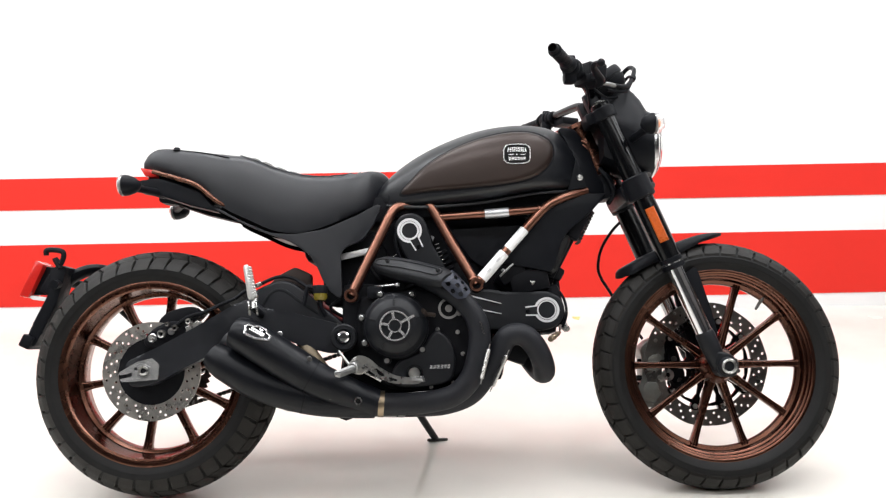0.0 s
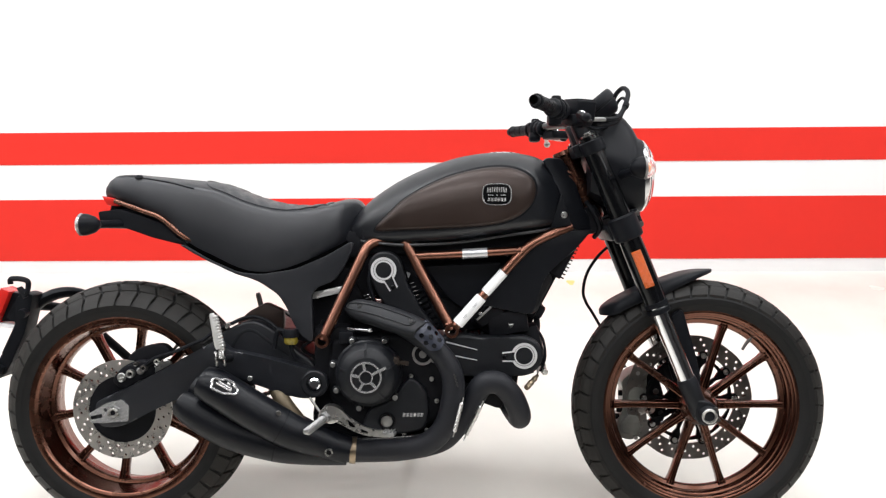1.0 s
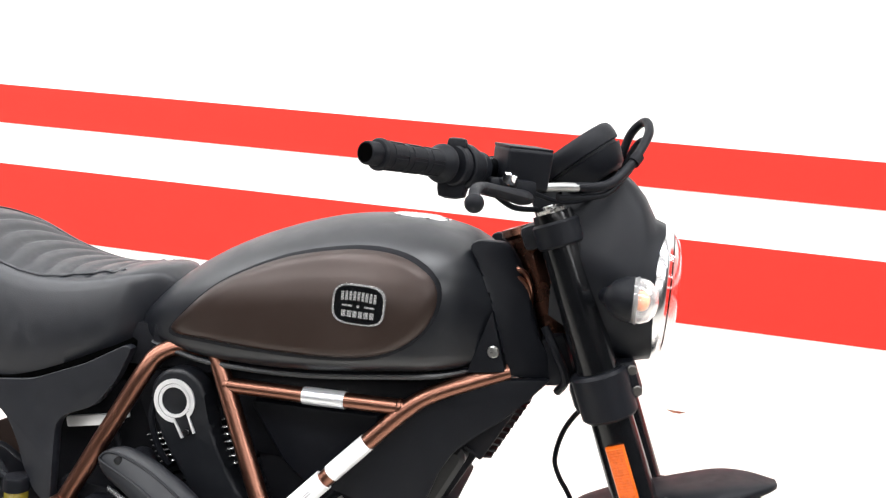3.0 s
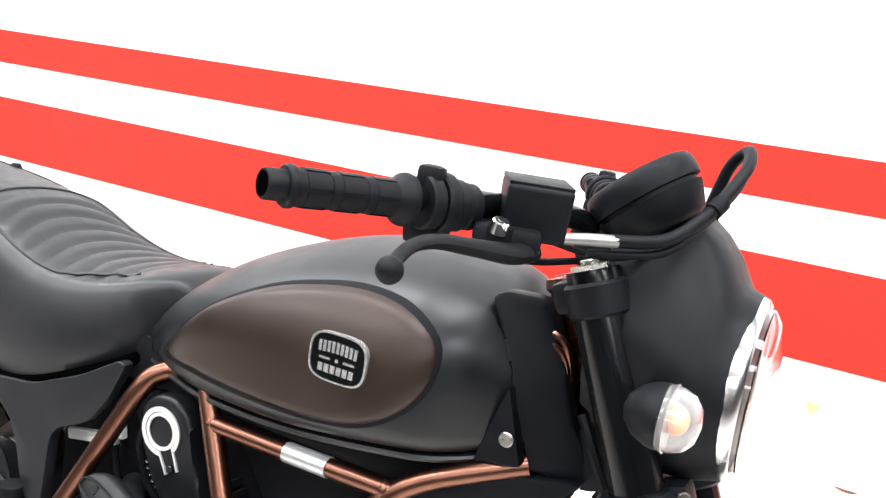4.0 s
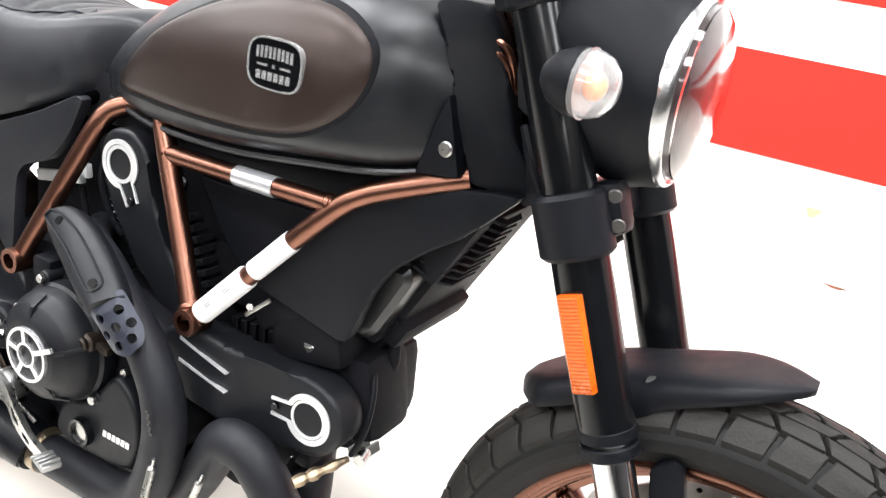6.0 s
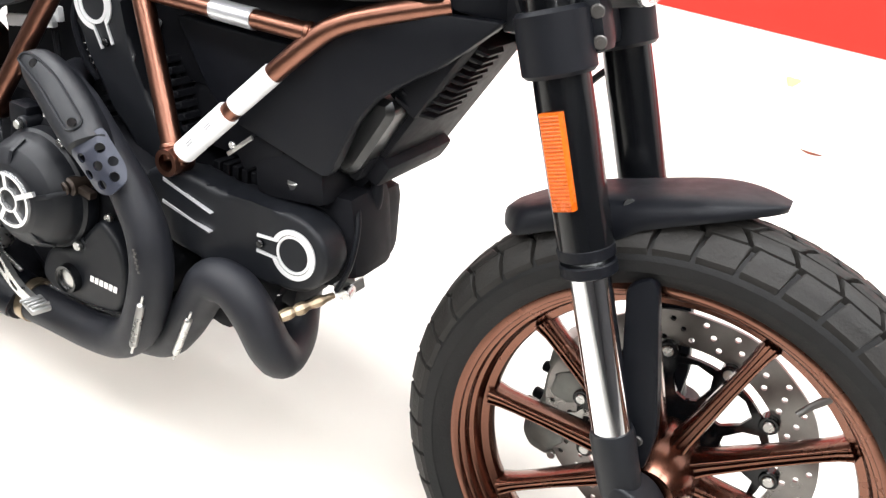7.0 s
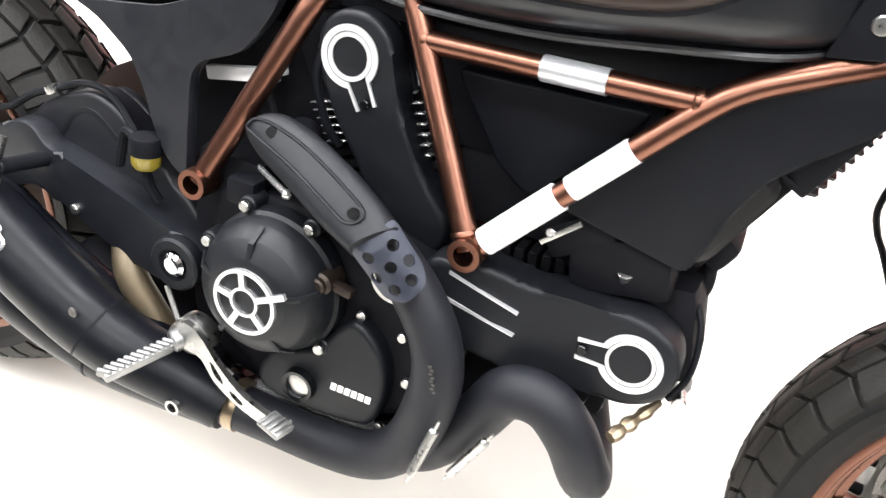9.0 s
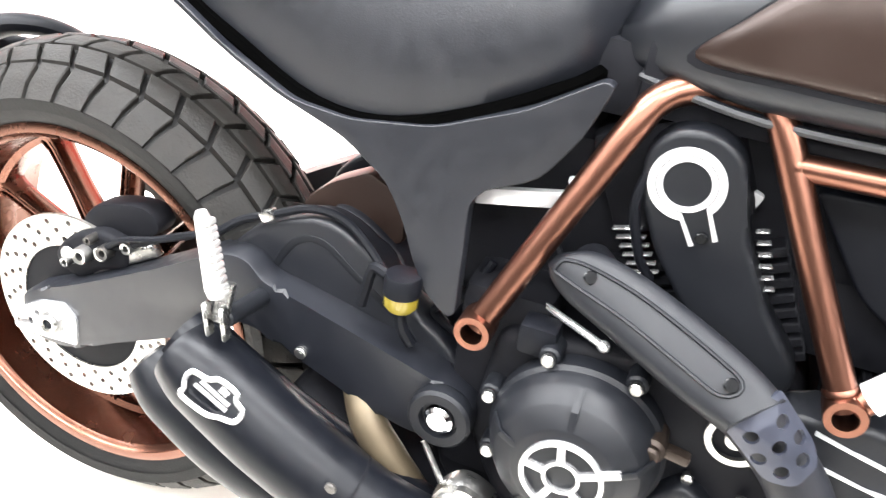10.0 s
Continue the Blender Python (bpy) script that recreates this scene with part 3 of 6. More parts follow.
b = B()
xs = [0.585 + (1.115 - 0.585) * k / 30 for k in range(31)]
loft(b, [tank_section(x) for x in xs])
tank = part("fuel_tank", b, TANK_BLACK, bike, "satin black steel fuel tank", sharp=50)
PANEL = [(0.648, 0.760), (0.72, 0.761), (0.80, 0.764), (0.911, 0.772), (0.978, 0.787), (1.019, 0.817), (1.034, 0.853), (1.026, 0.884), (0.990, 0.906), (0.940, 0.912), (0.880, 0.904), (0.808, 0.883), (0.728, 0.842), (0.676, 0.796)]


def tank_skin(outline, centre, s, proud, steps, base=-0.004):
    """A skin that follows the tank's side inside an outline."""
    b = B()
    c = Vector(centre)
    rings = []
    for k in steps:
        ring = []
        for x, z in outline:
            q = c + (Vector((x, z)) - c) * k
            lift = base if k == steps[0] and k >= 1 else proud * (1 - max(0, (k - 0.9) / 0.1) ** 2)
            ring.append(Vector((q.x, s * (tank_half(q.x, q.y) + lift), q.y)))
        rings.append(ring)
    loft(b, rings, caps=False)
    mid = b.verts.new((c.x, s * (tank_half(c.x, c.y) + proud), c.y))
    b.verts.ensure_lookup_table()
    n = len(outline)
    last = b.verts[-1 - n:-1]
    for i in range(n):
        b.faces.new((last[i], last[(i + 1) % n], mid))
    return b


for s in (-1, 1):
    op = rounded(PANEL, 5)
    part("panel_groove", tank_skin([(0.86 + (x - 0.86) * 1.030, 0.835 + (z - 0.835) * 1.075) for x, z in op], (0.86, 0.835), s, 0.0012, [1.0, 0.99, 0.95, 0.8]), DEEP_BLACK, tank, "dark groove round the tank panel")
    part("side_panel", tank_skin(op, (0.86, 0.835), s, 0.0065, [1.0, 0.995, 0.985, 0.965, 0.94, 0.9, 0.8, 0.65, 0.45, 0.2]), BROWN_PANEL, tank, "dark copper-brown interchangeable tank side panel", sharp=60)

for s in (-1, 1):
    b = B()
    line = [Vector((x, s * (tank_half(x, profile(LOW, x) + 0.010) + 0.001), profile(LOW, x) + 0.003)) for x in (0.61 + 0.49 * k / 24 for k in range(25))]
    tube(b, line, 0.0042, 8, smooth=False)
    part("tank_flange", b, TANK_BLACK, tank, "thin rolled flange along the tank's lower edge")

BC = (0.940, 0.8460)


def badge_outline(k):
    w, h = 0.0345 * k, 0.0256 * k
    return [(BC[0] + w * math.copysign(abs(math.cos(a)) ** 0.55, math.cos(a)), BC[1] + h * math.copysign(abs(math.sin(a)) ** 0.6, math.sin(a))) for a in (2 * math.pi * j / 40 for j in range(40))]


for s in (-1, 1):
    b = B()
    y0 = s * (tank_half(*BC) + 0.003)
    y1 = s * (tank_half(*BC) + 0.0084)
    plate(b, [badge_outline(1.0), badge_outline(0.93)], y0, y1 + s * 0.0007)
    rim_ob = part("badge", b, MACHINED, bike, "rounded black and silver tank badge")
    b = B()
    plate(b, [badge_outline(0.93)], y0, y1)
    part("badge_field", b, SATIN_BLACK, rim_ob)
    rows = [(-0.0212 + 0.0053 * k, 0.0098 + 0.0012 * math.cos((k - 4) * 0.4), 0.0034, 0.0112) for k in range(9)] + [(-0.0145, -0.0020, 0.013, 0.0022), (0.0145, -0.0020, 0.013, 0.0022), (0.0, -0.0020, 0.0034, 0.0034)] + [(-0.0185 + 0.0074 * k, -0.0122, 0.0054, 0.0082) for k in range(6)]
    bars(rim_ob, "badge_mark", rows, (BC[0], y1 + s * 0.0002, BC[1]), (1, 0, 0) if s < 0 else (-1, 0, 0), (0, 0, 1), MACHINED)
b = B()
cm = Matrix.Rotation(radians(90), 3, "X")
lathe(b, [(0.002, -0.012), (0.05, -0.012), (0.05, 0.0), (0.047, 0.004), (0.034, 0.006), (0.032, 0.0075), (0.002, 0.008)], (0.962, 0, 0.9475), 40, m=cm)
cap = part("filler_cap", b, MACHINED, bike, "polished aluminium fuel filler cap")
for k in range(6):
    a = k * math.pi / 3
    bolt(cap, (0.962 + 0.041 * math.cos(a), 0.041 * math.sin(a), 0.952), 0.0036, 0.0015, DARK_STEEL, (0, 0, 1))

# ---------- seat ----------
S_TOP = [(-0.030, 0.872), (-0.018, 0.887), (0.01, 0.899), (0.073, 0.896), (0.143, 0.889), (0.215, 0.882), (0.25, 0.877), (0.285, 0.865), (0.327, 0.847), (0.383, 0.830), (0.425, 0.823), (0.482, 0.822), (0.538, 0.830), (0.573, 0.837), (0.60, 0.832), (0.625, 0.800)]
S_LOW = [(-0.030, 0.848), (0.004, 0.842), (0.046, 0.826), (0.098, 0.802), (0.144, 0.775), (0.190, 0.731), (0.255, 0.698), (0.321, 0.668), (0.374, 0.659), (0.427, 0.666), (0.493, 0.690), (0.546, 0.716), (0.586, 0.740), (0.625, 0.785)]
S_HALF = [(-0.030, 0.070), (0.0, 0.092), (0.08, 0.112), (0.18, 0.130), (0.28, 0.142), (0.38, 0.150), (0.46, 0.148), (0.525, 0.135), (0.560, 0.118), (0.580, 0.092), (0.600, 0.060), (0.625, 0.035)]


def seat_point(x, u):
    """u from -1 (right lower edge) over 0 (ridge) to 1."""
    zt, zb, h = profile(S_TOP, x), profile(S_LOW, x), profile(S_HALF, x)
    a = abs(u)
    if a < 0.55:
        t = a / 0.55
        y, z = h * 0.80 * t, zt - (zt - zb) * 0.10 * t ** 2.6
    else:
        t = (a - 0.55) / 0.45
        y = h * (0.80 + 0.20 * math.sin(t * math.pi / 2) - 0.06 * t ** 4)
        z = zt - (zt - zb) * (0.10 + 0.90 * (1 - math.cos(t * math.pi / 2)) ** 0.8)
    if 0.245 < x < 0.53 and a < 0.5:
        w = 0.5 - 0.5 * math.cos(2 * math.pi * (x - 0.235 - 0.030 * (a / 0.5) ** 2) / 0.0340)
        fade = min(1.0, (0.5 - a) / 0.05) * min(1.0, (x - 0.245) / 0.02)
        z -= 0.0052 * (1 - w) ** 3 * fade
        z += 0.0016 * fade
    return Vector((x, math.copysign(y, u), z))


b = B()
nu = 30
rings = []
for k in range(166):
    x = -0.030 + 0.655 * k / 165
    ring = [seat_point(x, -1 + 2 * j / nu) for j in range(nu + 1)]
    ring += [Vector((x, ring[-1].y * 0.9, ring[-1].z - 0.006)), Vector((x, ring[0].y * 0.9, ring[0].z - 0.006))]
    rings.append(ring)
loft(b, rings)
seat = part("seat", b, LEATHER, bike, "black vinyl one-piece seat with ribbed rider area", sharp=55)
for s in (-1, 1):
    b = B()
    line = [seat_point(-0.005 + 0.21 * k / 16, s * (0.50 + 0.10 * k / 16)) + Vector((0, s * 0.0005, 0.0)) for k in range(17)]
    tube(b, line, 0.0015, 8, smooth=False)
    part("seam", b, DEEP_BLACK, seat)
    b = B()
    p = seat_point(0.062, s * 0.52)
    rod(b, p - Vector((0, -s * 0.004, 0.004)), p + Vector((0, s * 0.004, 0.006)), 0.010, 0.008, 14, 0.002)
    part("strap_stud", b, PLASTIC, seat, "small black strap stud")
b = B()
half = [(0.540 - 0.285 * k / 22, 0.36 + 0.16 * min(1.0, k / 8)) for k in range(23)] + [(0.255 - 0.040 * math.sin(math.pi / 2 * k / 8), 0.52 * math.cos(math.pi / 2 * k / 8)) for k in range(1, 8)]
line = [seat_point(x, -u) + Vector((0, 0, 0.0008)) for x, u in half] + [seat_point(0.215, 0.0) + Vector((0, 0, 0.0008))] + [seat_point(x, u) + Vector((0, 0, 0.0008)) for x, u in reversed(half)]
tube(b, line, 0.0022, 8, smooth=False)
part("piping", b, LEATHER, seat)
# shaded gap below the cushion, drawn as a near-black strip
for s in (-1, 1):
    b = B()
    line = [Vector((x, s * (profile(S_HALF, x) * 0.93), profile(S_LOW, x) - 0.007)) for x in (0.19 + 0.42 * k / 20 for k in range(21))]
    tube(b, line, 0.0090, 8, smooth=False)
    part("seat_base_edge", b, UNLIT_BLACK, bike, "near-black strip drawn for the shaded gap below the seat")

# ---------- tail, side covers ----------
COVER = [(0.175, 0.726), (0.242, 0.689), (0.304, 0.662), (0.372, 0.637), (0.418, 0.606), (0.440, 0.572), (0.453, 0.540), (0.474, 0.508), (0.495, 0.494), (0.502, 0.500), (0.499, 0.560), (0.497, 0.606), (0.508, 0.622), (0.552, 0.640), (0.580, 0.682), (0.597, 0.728), (0.588, 0.732), (0.535, 0.700), (0.456, 0.667), (0.377, 0.655), (0.32, 0.660), (0.25, 0.690), (0.19, 0.724)]
for s in (-1, 1):
    b = B()
    prism(b, chamfered(COVER, 0.012, 2), s * 0.136, s * 0.152, 0.006, 3, lambda x, z: s * (0.012 * max(0, min(1, (0.62 - z) / 0.12)) - 0.02 * max(0, (x - 0.52) / 0.08) - 0.012 * max(0, (0.3 - x) / 0.12)))
    part("side_cover", b, SIDE_BLACK, bike, "matt black side cover below the seat")
    b = B()
    prism(b, chamfered([(0.205, 0.725), (0.180, 0.722), (0.10, 0.742), (0.02, 0.770), (-0.03, 0.778), (-0.035, 0.806), (0.02, 0.812), (0.075, 0.795), (0.13, 0.775), (0.16, 0.74)], 0.006, 2), s * 0.06, s * 0.105, 0.005, 2)
    part("tail_side", b, PLASTIC, bike, "black plastic tail side")
b = B()
block(b, (0.075, 0, 0.79), (0.20, 0.13, 0.035), 0.008, (0, 18, 0))
part("tail_tray", b, DEEP_BLACK, bike, "black tray under the seat tail")
b = B()
prism(b, chamfered([(-0.034, 0.845), (0.004, 0.838), (0.012, 0.818), (-0.02, 0.822)], 0.004, 2), -0.085, 0.085, 0.004)
part("tail_light", b, RED_LENS, bike, "slim red tail light under the seat end")


def turn_signal(p, root_p, ahead, front):
    b = B()
    p, root_p = Vector(p), Vector(root_p)
    tube(b, [root_p, root_p.lerp(p, 0.5), p], [0.012, 0.0095, 0.011], 12, smooth=False)
    stalk = part("turn_signal", b, PLASTIC, bike, "clear-lensed turn signal on a black stalk")
    b = B()
    k = 1 if ahead else -1
    prof = [(0.002, -0.036 * k), (0.012, -0.033 * k), (0.022, -0.024 * k), (0.0285, -0.010 * k), (0.0295, -0.002 * k), (0.028, -0.001 * k), (0.002, -0.004 * k)]
    prof = [(r * 0.90, h * (0.90 if front else 1.15)) for r, h in prof]
    m = Matrix.Rotation(radians(-90), 3, "Z") @ Matrix.Diagonal((1.12, 1, 0.98))
    lathe(b, prof, p, 28, closed=False, m=m)
    part("housing", b, PLASTIC, stalk)
    b = B()
    shell = [(0.0290, -0.001), (0.0285, 0.010), (0.0245, 0.020), (0.015, 0.0275), (0.001, 0.030)]
    shell = [(r * 0.90, h * (0.90 if front else 0.45)) for r, h in shell]
    lathe(b, [(r, h * k) for r, h in shell] + [(max(0.001, r - 0.0012), (h - 0.0014) * k) for r, h in reversed(shell)], p, 28, m=m)
    lens = part("lens", b, SIGNAL_LENS, stalk, "clear turn signal lens")
    lens.visible_shadow = False
    b = B()
    lathe(b, [(0.0275, 0.004 * k), (0.024, -0.002 * k), (0.014, -0.008 * k), (0.0005, -0.010 * k)], p, 24, closed=False, m=m)
    part("reflector_bowl", b, BOWL_GREY, stalk)
    b = B()
    ball(b, p + Vector((0.009 * k, 0, 0)), (0.009, 0.0115, 0.0115))
    part("bulb", b, AMBER_BULB, stalk, "amber bulb")
    return stalk


for s in (-1, 1):
    turn_signal((-0.030, s * 0.200, 0.776), (0.03, s * 0.075, 0.775), False, False)

# plate holder and reflector on an arm round the rear tyre
b = B()
tube(b, [(0.02, 0.125, 0.33), (-0.10, 0.125, 0.44), (-0.20, 0.11, 0.53), (-0.255, 0.05, 0.555), (-0.262, 0.0, 0.55)], 0.012, 12)
tube(b, [(-0.262, 0.0, 0.55), (-0.262, -0.05, 0.545)], 0.012, 12, smooth=False)
holder = part("plate_holder", b, PLASTIC, bike, "black number plate bracket round the rear tyre")
b = B()
prism(b, chamfered([(-0.262, 0.60), (-0.238, 0.592), (-0.262, 0.50), (-0.298, 0.42), (-0.318, 0.385), (-0.345, 0.385), (-0.325, 0.44), (-0.288, 0.52), (-0.285, 0.585)], 0.006, 2), -0.030, 0.030, 0.004)
part("back_plate", b, PLASTIC, holder, "black plastic back plate")
b = B()
block(b, (-0.334, 0, 0.398), (0.03, 0.085, 0.034), 0.005, (0, 25, 0))
part("lower_lamp_bar", b, PLASTIC, holder)
b = B()
tube(b, [(-0.248, -0.05, 0.588), (-0.262, -0.05, 0.612), (-0.246, -0.05, 0.60), (-0.242, -0.05, 0.63), (-0.282, -0.05, 0.636), (-0.285, -0.05, 0.622)], 0.007, 8)
part("hook", b, PLASTIC, holder)
b = B()
prism(b, chamfered([(-0.322, 0.612), (-0.300, 0.600), (-0.338, 0.512), (-0.362, 0.518)], 0.004, 2), -0.030, 0.030, 0.003)
part("reflector", b, RED_LENS, holder, "red rear reflector")
b = B()
block(b, (-0.285, 0, 0.545), (0.05, 0.05, 0.04), 0.006, (0, -60, 0))
part("reflector_stay", b, PLASTIC, holder)
b = B()
prism(b, chamfered([(-0.325, 0.600), (-0.250, 0.590), (-0.262, 0.520), (-0.345, 0.522)], 0.010, 3), -0.010, 0.010, 0.003)
part("reflector_bracket", b, PLASTIC, holder)
b = B()
prism(b, chamfered([(-0.345, 0.520), (-0.275, 0.512), (-0.268, 0.500), (-0.330, 0.508)], 0.003, 2), -0.022, 0.022, 0.002)
part("plate_lamp", b, LABEL_WHITE, holder, "pale lens of the plate lamp")
b = B()
tube(b, [(-0.285, 0.020, 0.530), (-0.245, 0.030, 0.572), (-0.195, 0.045, 0.592), (-0.150, 0.080, 0.580), (-0.10, 0.125, 0.53)], [0.013, 0.016, 0.013, 0.012], 12, flat=1.4)
part("holder_arch", b, PLASTIC, holder)

# ---------- swingarm ----------
ARM = [(-0.030, 0.338), (0.000, 0.358), (0.045, 0.378), (0.110, 0.411), (0.170, 0.443), (0.221, 0.472), (0.258, 0.490), (0.284, 0.490), (0.305, 0.474), (0.335, 0.468), (0.400, 0.454), (0.470, 0.437), (0.520, 0.420), (0.538, 0.403), (0.534, 0.378), (0.510, 0.362), (0.470, 0.360), (0.420, 0.374), (0.370, 0.391), (0.318, 0.407), (0.275, 0.412), (0.232, 0.388), (0.189, 0.363), (0.110, 0.325), (0.055, 0.296), (0.02, 0.284), (-0.02, 0.289)]
for s in (-1, 1):
    b = B()
    prism(b, rounded(ARM, 5), s * 0.125, s * 0.168, 0.0075, 2, lambda x, z: s * (0.010 * max(0, min(1, (x - 0.25) / 0.2)) - 0.011 * max(0, min(1, (0.2 - x) / 0.2))))
    arm = part("swingarm_leg", b, SIDE_BLACK, bike, "matt black aluminium swingarm", sharp=24)
    if s < 0:
        b = B()
        lathe(b, [(0.002, 0.0), (0.030, 0.0), (0.032, -0.004), (0.032, -0.016), (0.029, -0.019), (0.0195, -0.019), (0.018, -0.012), (0.002, -0.012)], (0.509, -0.174, 0.398), 32)
        part("pivot_cup", b, MATT_BLACK, arm)
        b = B()
        lathe(b, [(0.0, -0.018), (0.010, -0.019), (0.0145, -0.016), (0.016, -0.010), (0.016, 0.0)], (0.509, -0.176, 0.398), 24, closed=False)
        part("pivot_cap", b, CHROME, arm, "polished pivot cap")
    b = B()
    plate(b, [chamfered([(0.002, 0.345), (0.038, 0.353), (0.055, 0.338), (0.053, 0.301), (0.000, 0.297), (-0.036, 0.296), (-0.040, 0.303), (-0.010, 0.309), (-0.010, 0.319), (-0.041, 0.312), (-0.043, 0.319)], 0.003, 2), ring_pts(-0.002, 0.328, 0.0042, 12)], s * 0.156, s * 0.164)
    part("axle_plate", b, MACHINED, arm, "silver alloy axle adjuster plate")
    b = B()
    rod(b, (0.019, s * 0.161, 0.323), (0.019, s * 0.168, 0.323), 0.0165, seg=6)
    part("axle_nut", b, PEG_ALLOY, arm, "dull steel axle nut")
    b = B()
    lathe(b, [(0.0065, s * 0.166), (0.0118, s * 0.166), (0.0122, s * 0.171), (0.0112, s * 0.1725), (0.0065, s * 0.1715)], (0.019, 0, 0.323), 24)
    part("axle_collar", b, ALLOY, arm)
    # black rod painted in for the shaded hole of the nut
    b = B()
    rod(b, (0.019, s * 0.164, 0.323), (0.019, s * 0.1695, 0.323), 0.0066, seg=16)
    part("axle_bore", b, DEEP_BLACK, arm)
b = B()
prism(b, rounded([(0.336, 0.530), (0.365, 0.536), (0.405, 0.512), (0.45, 0.472), (0.50, 0.43), (0.46, 0.41), (0.38, 0.43), (0.338, 0.47)], 4), -0.10, 0.10, 0.010, 3)
bridge = part("swingarm_bridge", b, SIDE_BLACK, bike, "broad matt black swingarm bridge")
for s in (-1, 1):
    b = B()
    prism(b, rounded([(0.240, 0.470), (0.262, 0.500), (0.290, 0.520), (0.338, 0.541), (0.376, 0.535), (0.415, 0.507), (0.450, 0.475), (0.505, 0.430), (0.49, 0.405), (0.40, 0.42), (0.30, 0.43), (0.25, 0.44)], 4), s * 0.100, s * 0.139, 0.008, 3)
    part("bridge_cheek", b, SIDE_BLACK, bridge)
    b = B()
    tube(b, [(0.300, s * 0.1375, 0.478), (0.322, s * 0.1375, 0.510), (0.352, s * 0.1375, 0.517), (0.392, s * 0.1375, 0.490), (0.440, s * 0.1375, 0.458)], 0.005, 8, flat=0.6)
    part("cheek_rib", b, MATT_BLACK, bridge)
b = B()
tube(b, [(0.235, -0.148, 0.497), (0.262, -0.142, 0.518), (0.292, -0.140, 0.531), (0.338, -0.138, 0.550), (0.378, -0.138, 0.546), (0.420, -0.150, 0.518), (0.436, -0.160, 0.500)], 0.0045, 8)
tube(b, [(0.235, -0.148, 0.497), (0.18, -0.145, 0.475), (0.10, -0.138, 0.435), (0.05, -0.12, 0.415)], 0.004, 8)
part("brake_line", b, PLASTIC, bike, "black rear brake line")
b = B()
block(b, (0.292, -0.141, 0.5315), (0.016, 0.011, 0.011), 0.002, (0, -28, 0))
part("line_clip", b, ALLOY, bike, "small silver clip on the brake line")
# rear caliper
b = B()
prism(b, rounded([(0.005, 0.392), (0.028, 0.425), (0.075, 0.444), (0.108, 0.430), (0.105, 0.405), (0.07, 0.392), (0.035, 0.372)], 4), -0.135, -0.078, 0.008, 3)
cal = part("rear_caliper", b, DEEP_BLACK, bike, "black rear brake caliper")
bolt(cal, (0.028, -0.135, 0.402), 0.0115, 0.004, ALLOY)
bolt(cal, (0.075, -0.135, 0.418), 0.009, 0.006, ALLOY)
b = B()
prism(b, chamfered([(0.045, 0.376), (0.10, 0.408), (0.150, 0.434), (0.142, 0.447), (0.09, 0.42), (0.04, 0.39)], 0.005, 2), -0.132, -0.12, 0.003)
part("caliper_bracket", b, ALLOY, cal, "silver caliper bracket")
# hugger
b = B()
prism(b, chamfered([(0.305, 0.500), (0.300, 0.530), (0.330, 0.558), (0.372, 0.580), (0.415, 0.560), (0.415, 0.510), (0.36, 0.500)], 0.008, 2), -0.088, -0.058, 0.004, 2)
part("hugger", b, BROWN_PANEL, bike, "dark brown inner rear mudguard")

# hoses, bolts and lever of the rear caliper
b = B()
prism(b, rounded([(0.035, 0.440), (0.060, 0.468), (0.118, 0.480), (0.140, 0.462), (0.125, 0.444), (0.07, 0.430)], 4), -0.118, -0.085, 0.006, 2)
part("caliper_body", b, DEEP_BLACK, cal, "black upper caliper half")
for x, z, r, mat in ((0.052, 0.412, 0.0105, ALLOY), (0.085, 0.426, 0.0085, DARK_STEEL), (0.118, 0.442, 0.0075, ALLOY), (0.066, 0.436, 0.0055, DARK_STEEL), (0.030, 0.398, 0.006, ALLOY)):
    b = B()
    lathe(b, [(r * 0.45, -0.128), (r * 0.5, -0.147), (r * 0.9, -0.148), (r, -0.145), (r, -0.128)], (x, 0, z), 16)
    part("caliper_bolt", b, mat, cal, "round caliper bolt")
b = B()
tube(b, [(0.085, -0.140, 0.430), (0.115, -0.146, 0.452), (0.160, -0.146, 0.466), (0.205, -0.146, 0.484)], 0.0038, 8)
part("caliper_hose", b, PLASTIC, cal, "thin black caliper hose")

# ---------- engine ----------
b = B()
prism(b, chamfered([(0.545, 0.50), (0.70, 0.515), (0.80, 0.49), (0.835, 0.45), (0.83, 0.36), (0.795, 0.30), (0.72, 0.268), (0.62, 0.268), (0.565, 0.31), (0.53, 0.38)], 0.02, 3), -0.165, 0.15, 0.012, 3)
engine = part("crankcase", b, DEEP_BLACK, bike, "black twin-cylinder engine crankcase")
b = B()
prism(b, chamfered([(0.50, 0.37), (0.60, 0.36), (0.80, 0.30), (0.84, 0.262), (0.80, 0.236), (0.62, 0.228), (0.53, 0.240), (0.49, 0.29)], 0.02, 3), -0.125, 0.09, 0.012, 3)
part("sump", b, DEEP_BLACK, engine, "black sump and exhaust chamber below the engine")
b = B()
block(b, (0.935, -0.095, 0.375), (0.075, 0.07, 0.09), 0.014, (0, 20, 0))
part("exhaust_port", b, DEEP_BLACK, engine, "black exhaust port of the front cylinder")
b = B()
block(b, (0.683, -0.158, 0.2570), (0.166, 0.014, 0.014), 0.003, (0, -4, 0))
part("sump_rail", b, MACHINED, engine, "bright machined rail along the sump")
b = B()
block(b, (0.868, -0.055, 0.340), (0.075, 0.13, 0.10), 0.016, (0, 10, 0))
part("crankcase_front", b, DEEP_BLACK, engine, "black front wall of the crankcase")
